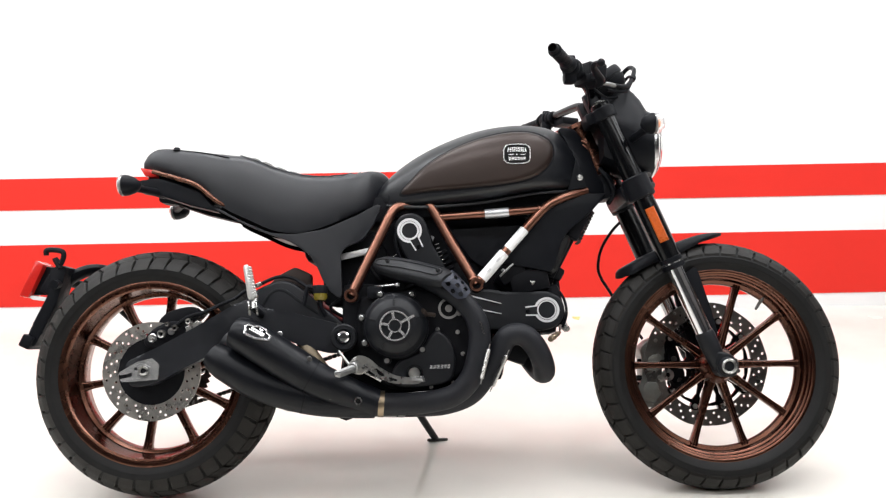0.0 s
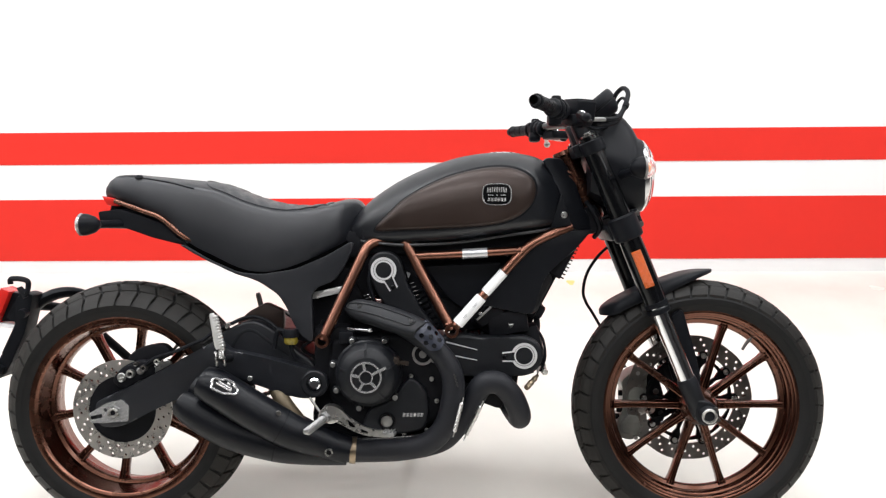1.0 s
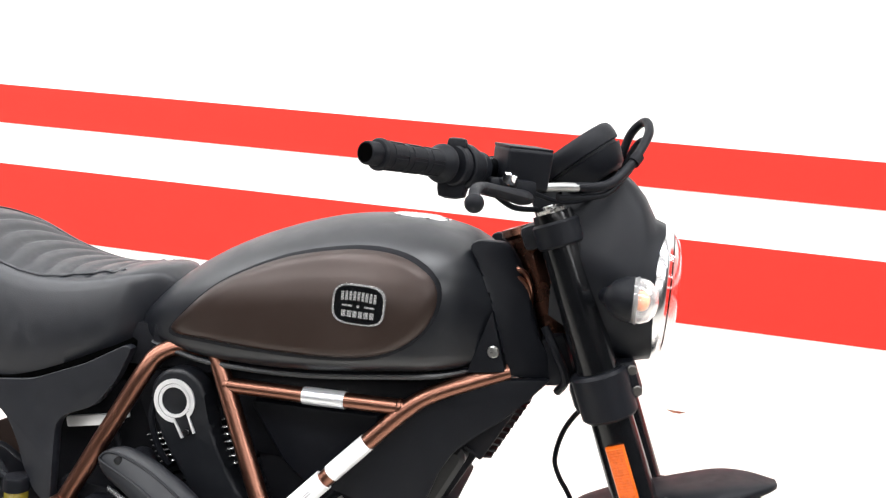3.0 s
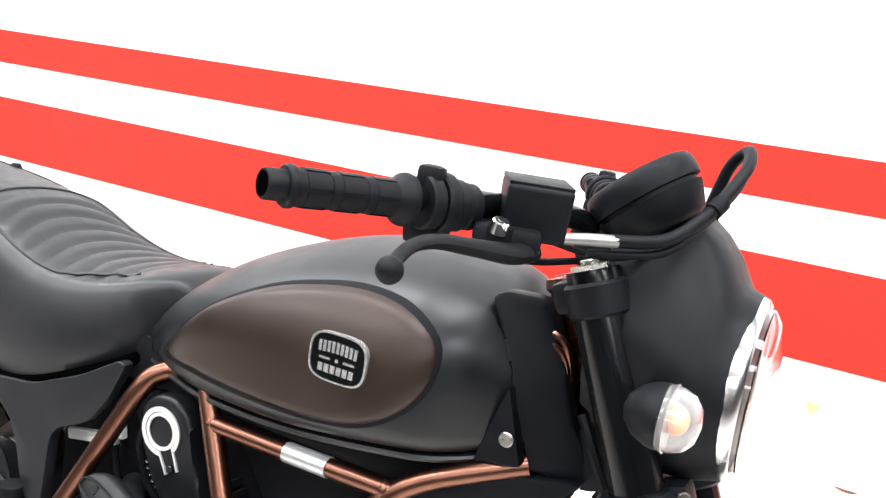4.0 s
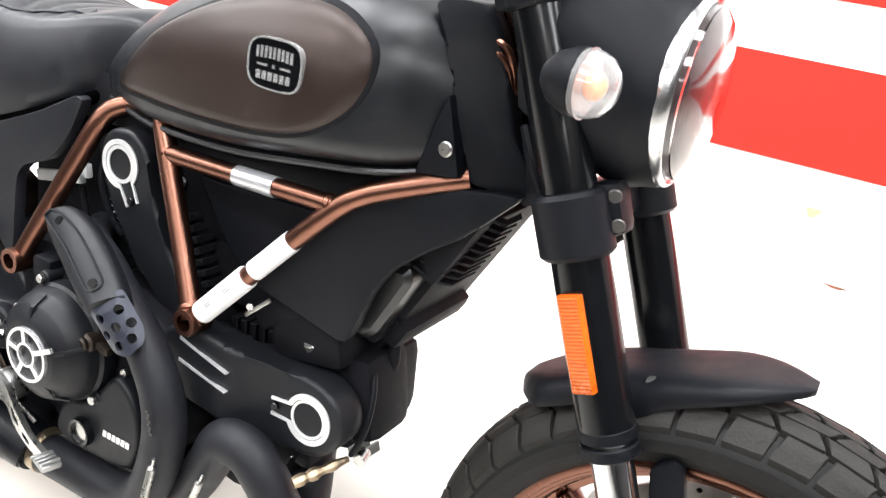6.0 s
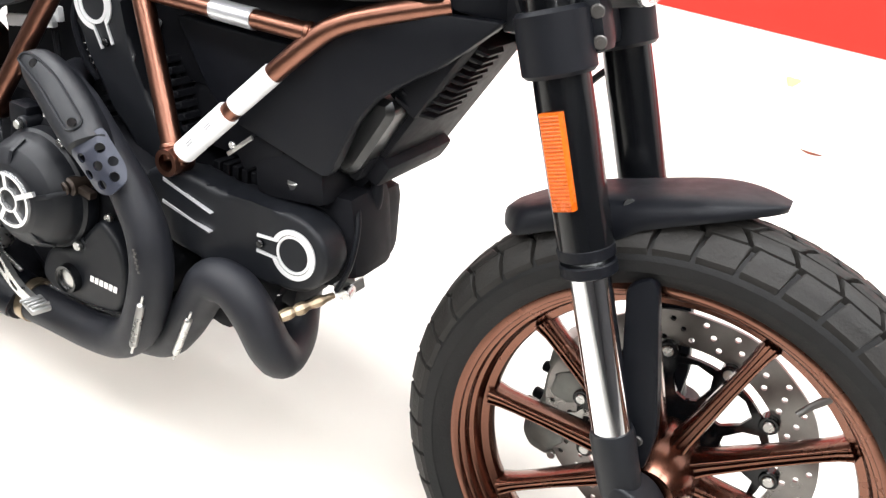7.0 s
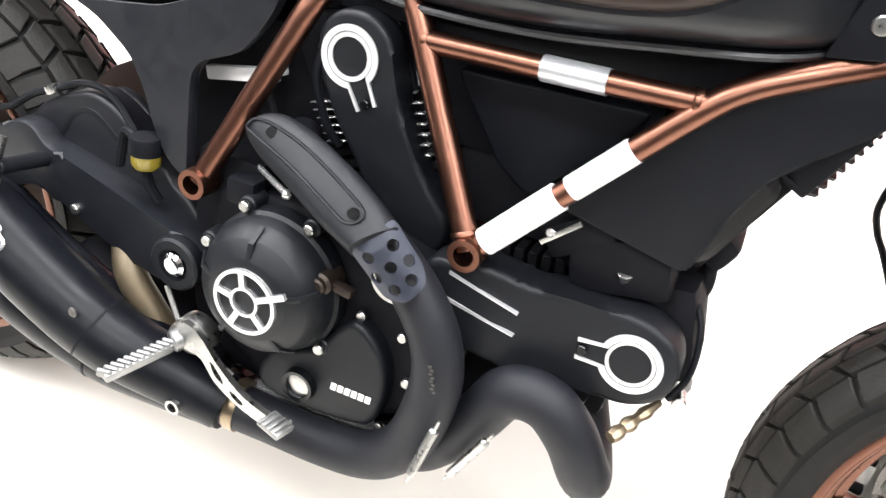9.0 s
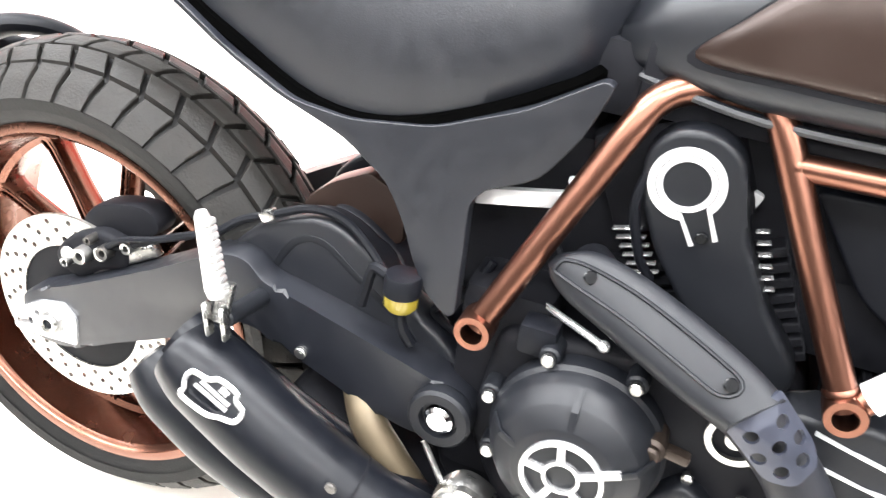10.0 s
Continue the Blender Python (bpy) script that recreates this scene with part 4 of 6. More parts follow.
# clutch cover
CC = (0.636, 0.420)
b = B()
lathe(b, [(0.0, -0.226), (0.044, -0.226), (0.0465, -0.2252), (0.0630, -0.2150), (0.0645, -0.2135), (0.0725, -0.1990), (0.0740, -0.1950), (0.0765, -0.182), (0.080, -0.178), (0.080, -0.16), (0.0, -0.16)], (CC[0], 0, CC[1]), 64, closed=False)
clutch = part("clutch_cover", b, MATT_BLACK, bike, "matt black domed clutch cover", sharp=26)
for k in range(5):
    a = radians(20 + 72 * k)
    d = Vector((math.cos(a), 0, math.sin(a)))
    c0 = Vector((CC[0], 0, CC[1]))
    b = B()
    tube(b, [c0 + d * 0.045 + Vector((0, -0.2245, 0)), c0 + d * 0.062 + Vector((0, -0.2195, 0)), c0 + d * 0.074 + Vector((0, -0.201, 0))], 0.0035, 6, smooth=False, flat=0.4)
    part("rib", b, MATT_BLACK, clutch)
b = B()
plate(b, [ring_pts(CC[0], CC[1], 0.0365, 48), ring_pts(CC[0], CC[1], 0.0325, 48)], -0.226, -0.2305)
plate(b, [ring_pts(CC[0], CC[1], 0.0165, 32), ring_pts(CC[0], CC[1], 0.0135, 32)], -0.226, -0.2305)
for k in range(5):
    a = radians(27 + 72 * k)
    d, n = Vector((math.cos(a), math.sin(a))), Vector((-math.sin(a), math.cos(a)))
    r1 = 0.052 if k == 0 else 0.033
    q = [Vector(CC) + d * r + n * w for r, w in ((0.016, -0.0032), (r1, -0.0032), (r1, 0.0032), (0.016, 0.0032))]
    plate(b, [[(v.x, v.y) for v in q]], -0.2262, -0.2307)
part("cover_emblem", b, MACHINED, clutch, "silver spoked ring emblem")
for a in (63, 116, 166, 208, 255, 318):
    p = (CC[0] + 0.086 * math.cos(radians(a)), -0.176, CC[1] + 0.086 * math.sin(radians(a)))
    bb = B()
    rod(bb, (p[0], -0.15, p[2]), (p[0], -0.178, p[2]), 0.0098, seg=16, edge=0.002)
    part("bolt_boss", bb, MATT_BLACK, clutch)
    bolt(clutch, (p[0], -0.178, p[2]), 0.0062, 0.007, ALLOY)
clutch.location = (0, -0.009, 0.003)
# oil filler neck and lever arm on the cover
b = B()
rod(b, (0.700, -0.17, 0.452), (0.700, -0.205, 0.452), 0.0125, seg=20, edge=0.003)
rod(b, (0.700, -0.205, 0.452), (0.700, -0.211, 0.452), 0.0085, seg=20, edge=0.002)
block(b, (0.716, -0.192, 0.450), (0.034, 0.012, 0.010), 0.003, (0, 8, 0))
part("release_arm", b, RUSTY, engine, "brown-tinted clutch release arm")
b = B()
block(b, (0.655, 0.0, 0.530), (0.13, 0.19, 0.075), 0.012)
part("engine_top", b, DEEP_BLACK, engine, "black top of the crankcase")
b = B()
block(b, (0.583, -0.165, 0.506), (0.035, 0.03, 0.03), 0.006)
part("breather_neck", b, PLASTIC, engine)
# lower side cover
b = B()
prism(b, rounded([(0.624, 0.305), (0.642, 0.338), (0.690, 0.360), (0.722, 0.402), (0.742, 0.410), (0.770, 0.384), (0.780, 0.342), (0.771, 0.296), (0.740, 0.281), (0.660, 0.275), (0.628, 0.285)], 4), -0.15, -0.186, 0.008, 3)
gear = part("gear_cover", b, MATT_BLACK, bike, "matt black lower engine cover")
b = B()
lathe(b, [(0.0, -0.186), (0.014, -0.186), (0.0145, -0.195), (0.019, -0.196), (0.0205, -0.19), (0.0205, -0.165), (0.0, -0.165)], (0.680, 0, 0.309), 28, closed=False)
part("sight_glass_ring", b, SATIN_BLACK, gear)
b = B()
lathe(b, [(0.0, -0.1915), (0.0138, -0.1905), (0.0138, -0.18)], (0.680, 0, 0.309), 24, closed=False)
part("sight_glass", b, ALLOY, gear, "pale oil sight glass")
bars(gear, "raised_mark", [(-0.021 + 0.0084 * k, 0, 0.0066, 0.0095) for k in range(6)], (0.742, -0.1865, 0.324), (1, 0, 0.02), (0.12, 0, 1), MACHINED)
for x, z in ((0.786, 0.407), (0.798, 0.354), (0.790, 0.452), (0.774, 0.284), (0.72, 0.275), (0.737, 0.414)):
    bolt(engine, (x, -0.169, z), 0.0056, 0.008, ALLOY)
# small cam emblem between covers
b = B()
plate(b, [ring_pts(0.765, 0.465, 0.026, 30), ring_pts(0.765, 0.465, 0.020, 30)], -0.164, -0.170)
plate(b, [ring_pts(0.765, 0.465, 0.009, 20)], -0.164, -0.170)
part("idler_emblem", b, ALLOY, engine, "silver ring on the timing cover")


def fins(name, label, base, axis, length, n, w, h, gap=0.35):
    """A cylinder with cooling fins: n plates along axis."""
    base, axis = Vector(base), Vector(axis).normalized()
    ang = math.degrees(math.atan2(axis.x, axis.z))
    step = length / n
    bm = B()
    block(bm, base + axis * length / 2, (w * 0.8, h * 0.8, length), 0.004, (0, ang, 0), 1)
    core = part(name, bm, DEEP_BLACK, bike, label)
    for k in range(n):
        bm = B()
        block(bm, base + axis * step * (k + 0.5), (w, h, step * (1 - gap)), 0.0015, (0, ang, 0), 1)
        part("fin", bm, DEEP_BLACK, core)
    return core


rcyl = fins("rear_cylinder", "black finned rear cylinder", (0.745, 0, 0.49), (-0.42, 0, 0.91), 0.115, 8, 0.135, 0.205)
for p, q, w, tilt in (((0.630, 0.603), (0.653, 0.566), 0.026, -17), ((0.737, 0.631), (0.755, 0.581), 0.011, -16)):
    for k in range(6):
        x, z = p[0] + (q[0] - p[0]) * k / 5, p[1] + (q[1] - p[1]) * k / 5
        b = B()
        block(b, (x, -0.108, z), (w, 0.008, 0.0019), 0.0006, (0, tilt, 0), 1)
        part("fin_edge", b, MACHINED, rcyl, "bright machined fin edge")
b = B()
block(b, (0.655, 0, 0.655), (0.125, 0.20, 0.10), 0.015, (0, -25, 0))
part("rear_cylinder_head", b, DEEP_BLACK, engine, "black rear cylinder head")
fins("front_cylinder", "black finned front cylinder", (0.83, 0, 0.445), (1, 0, 0.06), 0.12, 8, 0.116, 0.18)
b = B()
block(b, (0.992, -0.03, 0.452), (0.095, 0.15, 0.110), 0.022, (0, -4, 0))
block(b, (1.034, -0.058, 0.472), (0.050, 0.090, 0.110), 0.020, (0, -12, 0))
part("front_cylinder_head", b, DEEP_BLACK, engine, "black front cylinder head")
# belt covers
V_COVER = [(0.630, 0.684), (0.650, 0.707), (0.684, 0.710), (0.709, 0.693), (0.716, 0.662), (0.728, 0.625), (0.760, 0.568), (0.800, 0.520), (0.79, 0.485), (0.745, 0.495), (0.700, 0.545), (0.655, 0.600), (0.634, 0.650)]
b = B()
prism(b, chamfered(V_COVER, 0.016, 4), -0.095, -0.1315, 0.007, 3)
vcov = part("belt_cover", b, MATT_BLACK, bike, "matt black upright timing belt cover")
H_COVER = [(0.790, 0.500), (0.835, 0.510), (0.872, 0.512), (0.90, 0.505), (0.96, 0.503), (1.010, 0.507), (1.045, 0.490), (1.056, 0.457), (1.042, 0.424), (1.010, 0.408), (0.965, 0.410), (0.90, 0.412), (0.84, 0.412), (0.79, 0.43)]
b = B()
prism(b, chamfered(H_COVER, 0.016, 4), -0.105, -0.151, 0.008, 3, lambda x, z: -0.014 * max(0, min(1, (0.938 - x) / 0.05)))
hcov = part("belt_cover", b, MATT_BLACK, bike, "matt black level timing belt cover")


def trim_ring(parent, cx, cz, y, ang, r=0.036, bands=(0.84, 0.80, 0.60)):
    """Machined ring with two prongs that point along ang, as on the belt covers."""
    b = B()
    c = Vector((cx, cz))
    d, n = Vector((math.cos(ang), math.sin(ang))), Vector((-math.sin(ang), math.cos(ang)))
    arc = [ang + 0.42 + (2 * math.pi - 0.84) * k / 44 for k in range(45)]
    outer = [c + Vector((math.cos(a), math.sin(a))) * r for a in arc]
    inner = [c + Vector((math.cos(a), math.sin(a))) * (r * bands[0]) for a in arc]
    tip0, tip1 = outer[0] + d * 0.024 + n * -0.001, outer[-1] + d * 0.024 + n * 0.001
    in0, in1 = tip0 - n * 0.0038, tip1 + n * 0.0038
    loop = outer + [tip1, in1] + inner[::-1] + [in0, tip0]
    plate(b, [[(v.x, v.y) for v in loop]], y, y - 0.0022)
    plate(b, [ring_pts(cx, cz, r * bands[1], 40), ring_pts(cx, cz, r * bands[2], 40)], y, y - 0.0014)
    ob = part("trim_ring", b, RING_ALLOY, parent, "bright machined ring on the belt cover")
    q = c + d * (r + 0.016)
    bolt(parent, (q.x, y + 0.0005, q.y), 0.0052, 0.005, SATIN_BLACK)
    return ob


trim_ring(vcov, 0.669, 0.664, -0.1320, radians(-62), 0.0312, (0.80, 0.77, 0.62))
trim_ring(hcov, 1.008, 0.459, -0.1515, radians(183), 0.0312, (0.80, 0.765, 0.66))
for z0, z1 in ((0.494, 0.475), (0.465, 0.450)):
    b = B()
    loft(b, [[Vector((x, y, z)) for x, z in ((0.820, z0 + 0.0030), (0.856, z0 * 0.52 + z1 * 0.48 + 0.0022), (0.895, z1 + 0.0010), (0.895, z1), (0.856, z0 * 0.52 + z1 * 0.48 - 0.0006), (0.820, z0 - 0.0010))] for y in (-0.155, -0.1665)])
    part("cover_flash", b, RING_ALLOY, hcov, "thin bright line on the belt cover")
b = B()
prism(b, chamfered([(0.765, 0.672), (0.96, 0.680), (0.935, 0.640), (0.862, 0.565), (0.825, 0.590)], 0.012, 3), -0.098, -0.03, 0.006, 3)
part("airbox_side", b, PLASTIC, bike, "black plastic airbox side")
b = B()
block(b, (0.80, 0, 0.65), (0.34, 0.16, 0.13), 0.02)
block(b, (0.85, 0, 0.735), (0.48, 0.21, 0.07), 0.012)
block(b, (1.09, 0, 0.80), (0.08, 0.11, 0.16), 0.02)
part("airbox", b, DEEP_BLACK, bike, "black airbox below the tank")
b = B()
rod(b, (0.89, -0.085, 0.55), (0.94, -0.085, 0.52), 0.022, 0.026, 18, 0.004)
block(b, (0.925, -0.10, 0.555), (0.07, 0.05, 0.035), 0.008, (0, -35, 0))
block(b, (0.97, -0.08, 0.535), (0.10, 0.09, 0.06), 0.012, (0, -10, 0))
part("throttle_body", b, DEEP_BLACK, bike, "black throttle body and intake")
b = B()
block(b, (0.9115, -0.1405, 0.560), (0.046, 0.003, 0.0052), 0.001, (0, -42.6, 0))
lever = part("linkage_plate", b, ALLOY, bike, "thin bright throttle linkage plate")
bolt(lever, (0.903, -0.142, 0.559), 0.0045, 0.004, MACHINED)
b = B()
block(b, (0.865, 0, 0.550), (0.19, 0.15, 0.085), 0.018)
part("intake_manifold", b, DEEP_BLACK, bike, "black intake manifold between the cylinders")
b = B()
rod(b, (0.977, -0.11, 0.512), (0.977, -0.122, 0.535), 0.0085, seg=12, edge=0.001)
part("hose_stub", b, ALLOY, bike, "small silver hose stub")
b = B()
block(b, (0.535, -0.115, 0.609), (0.09, 0.010, 0.016), 0.003, (0, -12, 0))
part("seat_bracket", b, RING_ALLOY, bike, "plain silver bracket behind the frame tube")
# shock on the far side and wiring behind the side cover
b = B()
pts = []
for k in range(121):
    a = 2 * math.pi * 7 * k / 120
    p = Vector((0.48, 0.04, 0.47)).lerp(Vector((0.60, 0.03, 0.66)), k / 120)
    pts.append(p + Vector((math.cos(a) * 0.85, math.sin(a), -math.cos(a) * 0.53)) * 0.036)
tube(b, pts, 0.0055, 8, smooth=False)
part("shock_spring", b, DEEP_BLACK, bike, "black rear shock spring")
for nm, lab, c, size, rot in (("battery_box", "black battery box under the seat", (0.537, -0.01, 0.575), (0.186, 0.16, 0.19), 0), ("gearbox_rear", "black rear of the gearbox", (0.545, -0.02, 0.42), (0.09, 0.26, 0.22), 0), ("relay_box", "black relay box under the seat", (0.585, 0, 0.725), (0.12, 0.19, 0.07), 0), ("seat_tray", "black tray below the seat", (0.47, 0, 0.64), (0.16, 0.16, 0.06), -15)):
    b = B()
    block(b, c, size, 0.018, (0, rot, 0))
    part(nm, b, DEEP_BLACK, bike, lab)
b = B()
block(b, (0.578, -0.108, 0.627), (0.011, 0.010, 0.020), 0.003, (0, -10, 0))
part("connector", b, LABEL_WHITE, bike, "white wiring connector behind the frame tube")
b = B()
block(b, (0.722, -0.086, 0.644), (0.012, 0.010, 0.024), 0.003, (0, 20, 0))
part("connector", b, PRINT_GREY, bike, "pale grey wiring connector beside the belt cover")
for pts, mat in (([(0.56, -0.10, 0.60), (0.575, -0.105, 0.56), (0.60, -0.11, 0.54), (0.62, -0.10, 0.56)], DEEP_BLACK), ([(0.645, -0.122, 0.69), (0.633, -0.13, 0.64), (0.645, -0.125, 0.59), (0.66, -0.118, 0.565)], PLASTIC), ([(0.52, -0.12, 0.54), (0.50, -0.13, 0.50), (0.47, -0.125, 0.47), (0.52, -0.12, 0.44)], PLASTIC)):
    b = B()
    tube(b, pts, 0.0045, 8)
    part("cable", b, mat, bike, "black cable by the engine")
b = B()
rod(b, (0.560, -0.128, 0.522), (0.640, -0.180, 0.524), 0.0036, seg=10)
ball(b, (0.640, -0.180, 0.524), (0.0058, 0.0058, 0.0058), seg=10)
part("link_rod", b, MACHINED, bike, "thin silver rod above the clutch cover")
# rear brake reservoir
b = B()
lathe(b, [(0.0, 0.014), (0.0165, 0.014), (0.018, 0.011), (0.018, -0.006), (0.0, -0.006)], (0.449, -0.165, 0.512), 24, closed=False, m=cm)
res = part("brake_reservoir", b, PLASTIC, bike, "small rear brake fluid reservoir with black cap")
b = B()
lathe(b, [(0.0, -0.006), (0.0165, -0.006), (0.0165, -0.018), (0.013, -0.023), (0.0, -0.023)], (0.449, -0.165, 0.512), 24, closed=False, m=cm)
part("fluid_cup", b, YELLOW, res, "translucent cup of yellow brake fluid")
b = B()
tube(b, [(0.449, -0.165, 0.49), (0.452, -0.165, 0.47), (0.462, -0.16, 0.45)], 0.006, 8)
tube(b, [(0.432, -0.165, 0.52), (0.418, -0.163, 0.522), (0.412, -0.162, 0.50), (0.408, -0.162, 0.478)], 0.0055, 8)
part("reservoir_hose", b, PLASTIC, res)

# ---------- exhaust ----------
b = B()
tube(b, [(0.605, -0.10, 0.555), (0.633, -0.141, 0.555), (0.690, -0.166, 0.545), (0.746, -0.184, 0.517), (0.797, -0.196, 0.483), (0.831, -0.200, 0.435), (0.838, -0.200, 0.378), (0.819, -0.197, 0.303), (0.778, -0.190, 0.258), (0.715, -0.184, 0.240), (0.64, -0.182, 0.236), (0.585, -0.185, 0.237)], [0.021, 0.022, 0.0235, 0.0255, 0.0272, 0.0268, 0.0264, 0.0278], 20)
part("rear_header_pipe", b, PIPE_WRAP, bike, "black coated exhaust pipe of the rear cylinder")
b = B()
tube(b, [(0.950, -0.03, 0.405), (0.962, -0.060, 0.355), (0.986, -0.098, 0.315), (0.998, -0.138, 0.306), (0.994, -0.161, 0.330), (0.975, -0.171, 0.370), (0.944, -0.174, 0.398), (0.906, -0.172, 0.392), (0.880, -0.166, 0.346), (0.850, -0.158, 0.296), (0.812, -0.147, 0.254), (0.75, -0.137, 0.232), (0.68, -0.137, 0.228), (0.61, -0.150, 0.230)], 0.0272, 20)
part("front_header_pipe", b, PIPE_WRAP, bike, "black coated looping exhaust pipe of the front cylinder")
bars(bike, "print", [(0.004 * k - 0.014, 0.0016 * (k % 2), 0.0026, 0.0036) for k in range(8)], (0.843, -0.2295, 0.415), (0.25, 0.0, -0.97), (0.97, 0.0, 0.25), DARK_STEEL, "small grey print on the pipe")
for p, q in (((0.861, -0.236, 0.377), (0.837, -0.230, 0.283)), ((0.908, -0.206, 0.362), (0.862, -0.184, 0.262))):
    b = B()
    p, q = Vector(p), Vector(q)
    coil = [p.lerp(q, 0.14 + 0.72 * k / 44) for k in range(45)]
    tube(b, [p, p.lerp(q, 0.12)] + coil + [p.lerp(q, 0.88), q], [0.0016, 0.0016] + [0.0052 if k % 2 else 0.0046 for k in range(45)] + [0.0016, 0.0016], 10, smooth=False)
    part("pipe_spring", b, ALLOY, bike, "silver exhaust retaining spring")
# heat shield
UP_EDGE = catmull([(0.583, -0.164, 0.582), (0.595, -0.159, 0.592), (0.618, -0.158, 0.597), (0.660, -0.165, 0.590), (0.710, -0.183, 0.577), (0.756, -0.203, 0.562), (0.783, -0.215, 0.548)], 4)
LOW_EDGE = catmull([(0.579, -0.167, 0.576), (0.583, -0.170, 0.566), (0.603, -0.181, 0.556), (0.648, -0.201, 0.546), (0.690, -0.219, 0.535), (0.722, -0.231, 0.527), (0.746, -0.241, 0.526)], 4)


def shield_point(a, s, lift=0.0):
    """A point of the shield's face: a along it from 0 to 1, s across from -1 to 1."""
    u, l = lerp_list(UP_EDGE, a), lerp_list(LOW_EDGE, a)
    d = (lerp_list(UP_EDGE, min(1, a + 0.05)) + lerp_list(LOW_EDGE, min(1, a + 0.05))) - (lerp_list(UP_EDGE, max(0, a - 0.05)) + lerp_list(LOW_EDGE, max(0, a - 0.05)))
    n = d.cross(l - u).normalized()
    if n.y > 0:
        n = -n
    return (u + l) / 2 + (l - u) / 2 * s + n * (0.009 * (1 - abs(s) ** 3) + lift)


b = B()
rings = []
for k in range(25):
    a = k / 24
    sec = [shield_point(a, -1, -0.016), shield_point(a, -1.0, -0.003)] + [shield_point(a, t) for t in (-0.93, -0.8, -0.6, -0.3, 0, 0.3, 0.6, 0.8, 0.93)] + [shield_point(a, 1, -0.003), shield_point(a, 1, -0.016)]
    rings.append(sec)
loft(b, rings)
shield = part("heat_shield", b, MATT_BLACK, bike, "black ribbed exhaust heat shield")
b = B()
oval = [shield_point(0.17 + 0.65 * k / 14, -0.40, 0.0008) for k in range(15)] + [shield_point(0.82 + 0.06 * math.sin(math.pi * k / 6), -0.40 * math.cos(math.pi * k / 6), 0.0008) for k in range(1, 6)]
oval += [shield_point(0.82 - 0.65 * k / 14, 0.40, 0.0008) for k in range(15)] + [shield_point(0.17 - 0.06 * math.sin(math.pi * k / 6), 0.40 * math.cos(math.pi * k / 6), 0.0008) for k in range(1, 6)]
tube(b, oval + [oval[0]], 0.0018, 6, smooth=False)
part("shield_rib", b, MATT_BLACK, shield)
for p in ((0.616, -0.177, 0.582), (0.740, -0.2265, 0.5535)):
    bolt(shield, p, 0.0062, 0.0025, SATIN_BLACK, (0.25, -0.8, 0.5))
# perforated end of the shield, bent round the pipe
b = B()
t = bmesh.new()
loops = [chamfered([(-0.004, -0.029), (0.052, -0.026), (0.066, -0.008), (0.062, 0.018), (0.046, 0.027), (-0.006, 0.029)], 0.007, 3)]
for x, z in ((0.012, -0.014), (0.014, 0.013), (0.030, -0.0005), (0.032, -0.019), (0.034, 0.0175), (0.050, -0.010), (0.050, 0.009)):
    loops.append(ring_pts(x, z, 0.0060, 14))
plate(t, loops, 0.0, 0.003)
g0, gd, gc = Vector((0.764, -0.229, 0.5375)), Vector((0.058, 0.006, -0.060)).normalized(), Vector((0.039, 0.020, 0.023))
gc = (gc - gd * gc.dot(gd)).normalized()
gn = gd.cross(gc)
if gn.y > 0:
    gn = -gn
for v in t.verts:
    x, y, z = v.co
    f, rr = z / 0.034, 0.034 - y
    v.co = g0 - gn * 0.028 + gd * x + gc * (rr * math.sin(f)) + gn * (rr * math.cos(f))
join(b, t)
part("perforated_guard", b, BLUED, shield, "blue-black perforated guard plate")
# collector, muffler
b = B()
tube(b, [(0.606, -0.180, 0.236), (0.592, -0.181, 0.237)], 0.0318, 24, smooth=False)
part("collector_band", b, BRASS, bike, "heat-tinted steel exhaust clamp")
MUFF_TOP = [(0.258, -0.234, 0.414), (0.296, -0.240, 0.396), (0.376, -0.238, 0.345), (0.456, -0.227, 0.296), (0.53, -0.205, 0.262), (0.585, -0.190, 0.240)]
MUFF_LOW = [(0.196, -0.205, 0.362), (0.235, -0.210, 0.335), (0.32, -0.210, 0.290), (0.42, -0.205, 0.258), (0.50, -0.195, 0.243), (0.585, -0.185, 0.236)]
b = B()
tube(b, MUFF_TOP, [0.036, 0.043, 0.0445, 0.0435, 0.040, 0.036, 0.034], 24)
tube(b, MUFF_LOW, [0.030, 0.040, 0.044, 0.043, 0.040, 0.036, 0.033], 24)
line = catmull([(0.22, -0.18, 0.385), (0.31, -0.19, 0.345), (0.40, -0.19, 0.305), (0.50, -0.185, 0.26)], 5)
tube(b, line, 0.036, 18, smooth=False)
muff = part("muffler", b, MUFFLER_BLACK, bike, "stubby matt black twin-lobed muffler")
b = B()
for p, q, r in (((0.258, -0.232, 0.420), (0.288, -0.237, 0.404), 0.022), ((0.192, -0.205, 0.364), (0.225, -0.209, 0.342), 0.018)):
    rod(b, p, q, r, seg=20)
part("tail_pipe", b, DARK_STEEL, muff, "dark outlet of the muffler")
b = B()
block(b, (0.43, -0.12, 0.275), (0.24, 0.10, 0.07), 0.025, (0, 28, 0), 3)
part("exhaust_chamber", b, DEEP_BLACK, bike, "black exhaust chamber behind the muffler")
b = B()
tube(b, [(0.385, -0.115, 0.415), (0.405, -0.150, 0.385), (0.430, -0.172, 0.352), (0.457, -0.173, 0.316), (0.485, -0.168, 0.280)], [0.013, 0.016, 0.019, 0.019, 0.017], 16)
part("link_pipe", b, TAN_STEEL, bike, "heat-tinted exhaust link pipe")
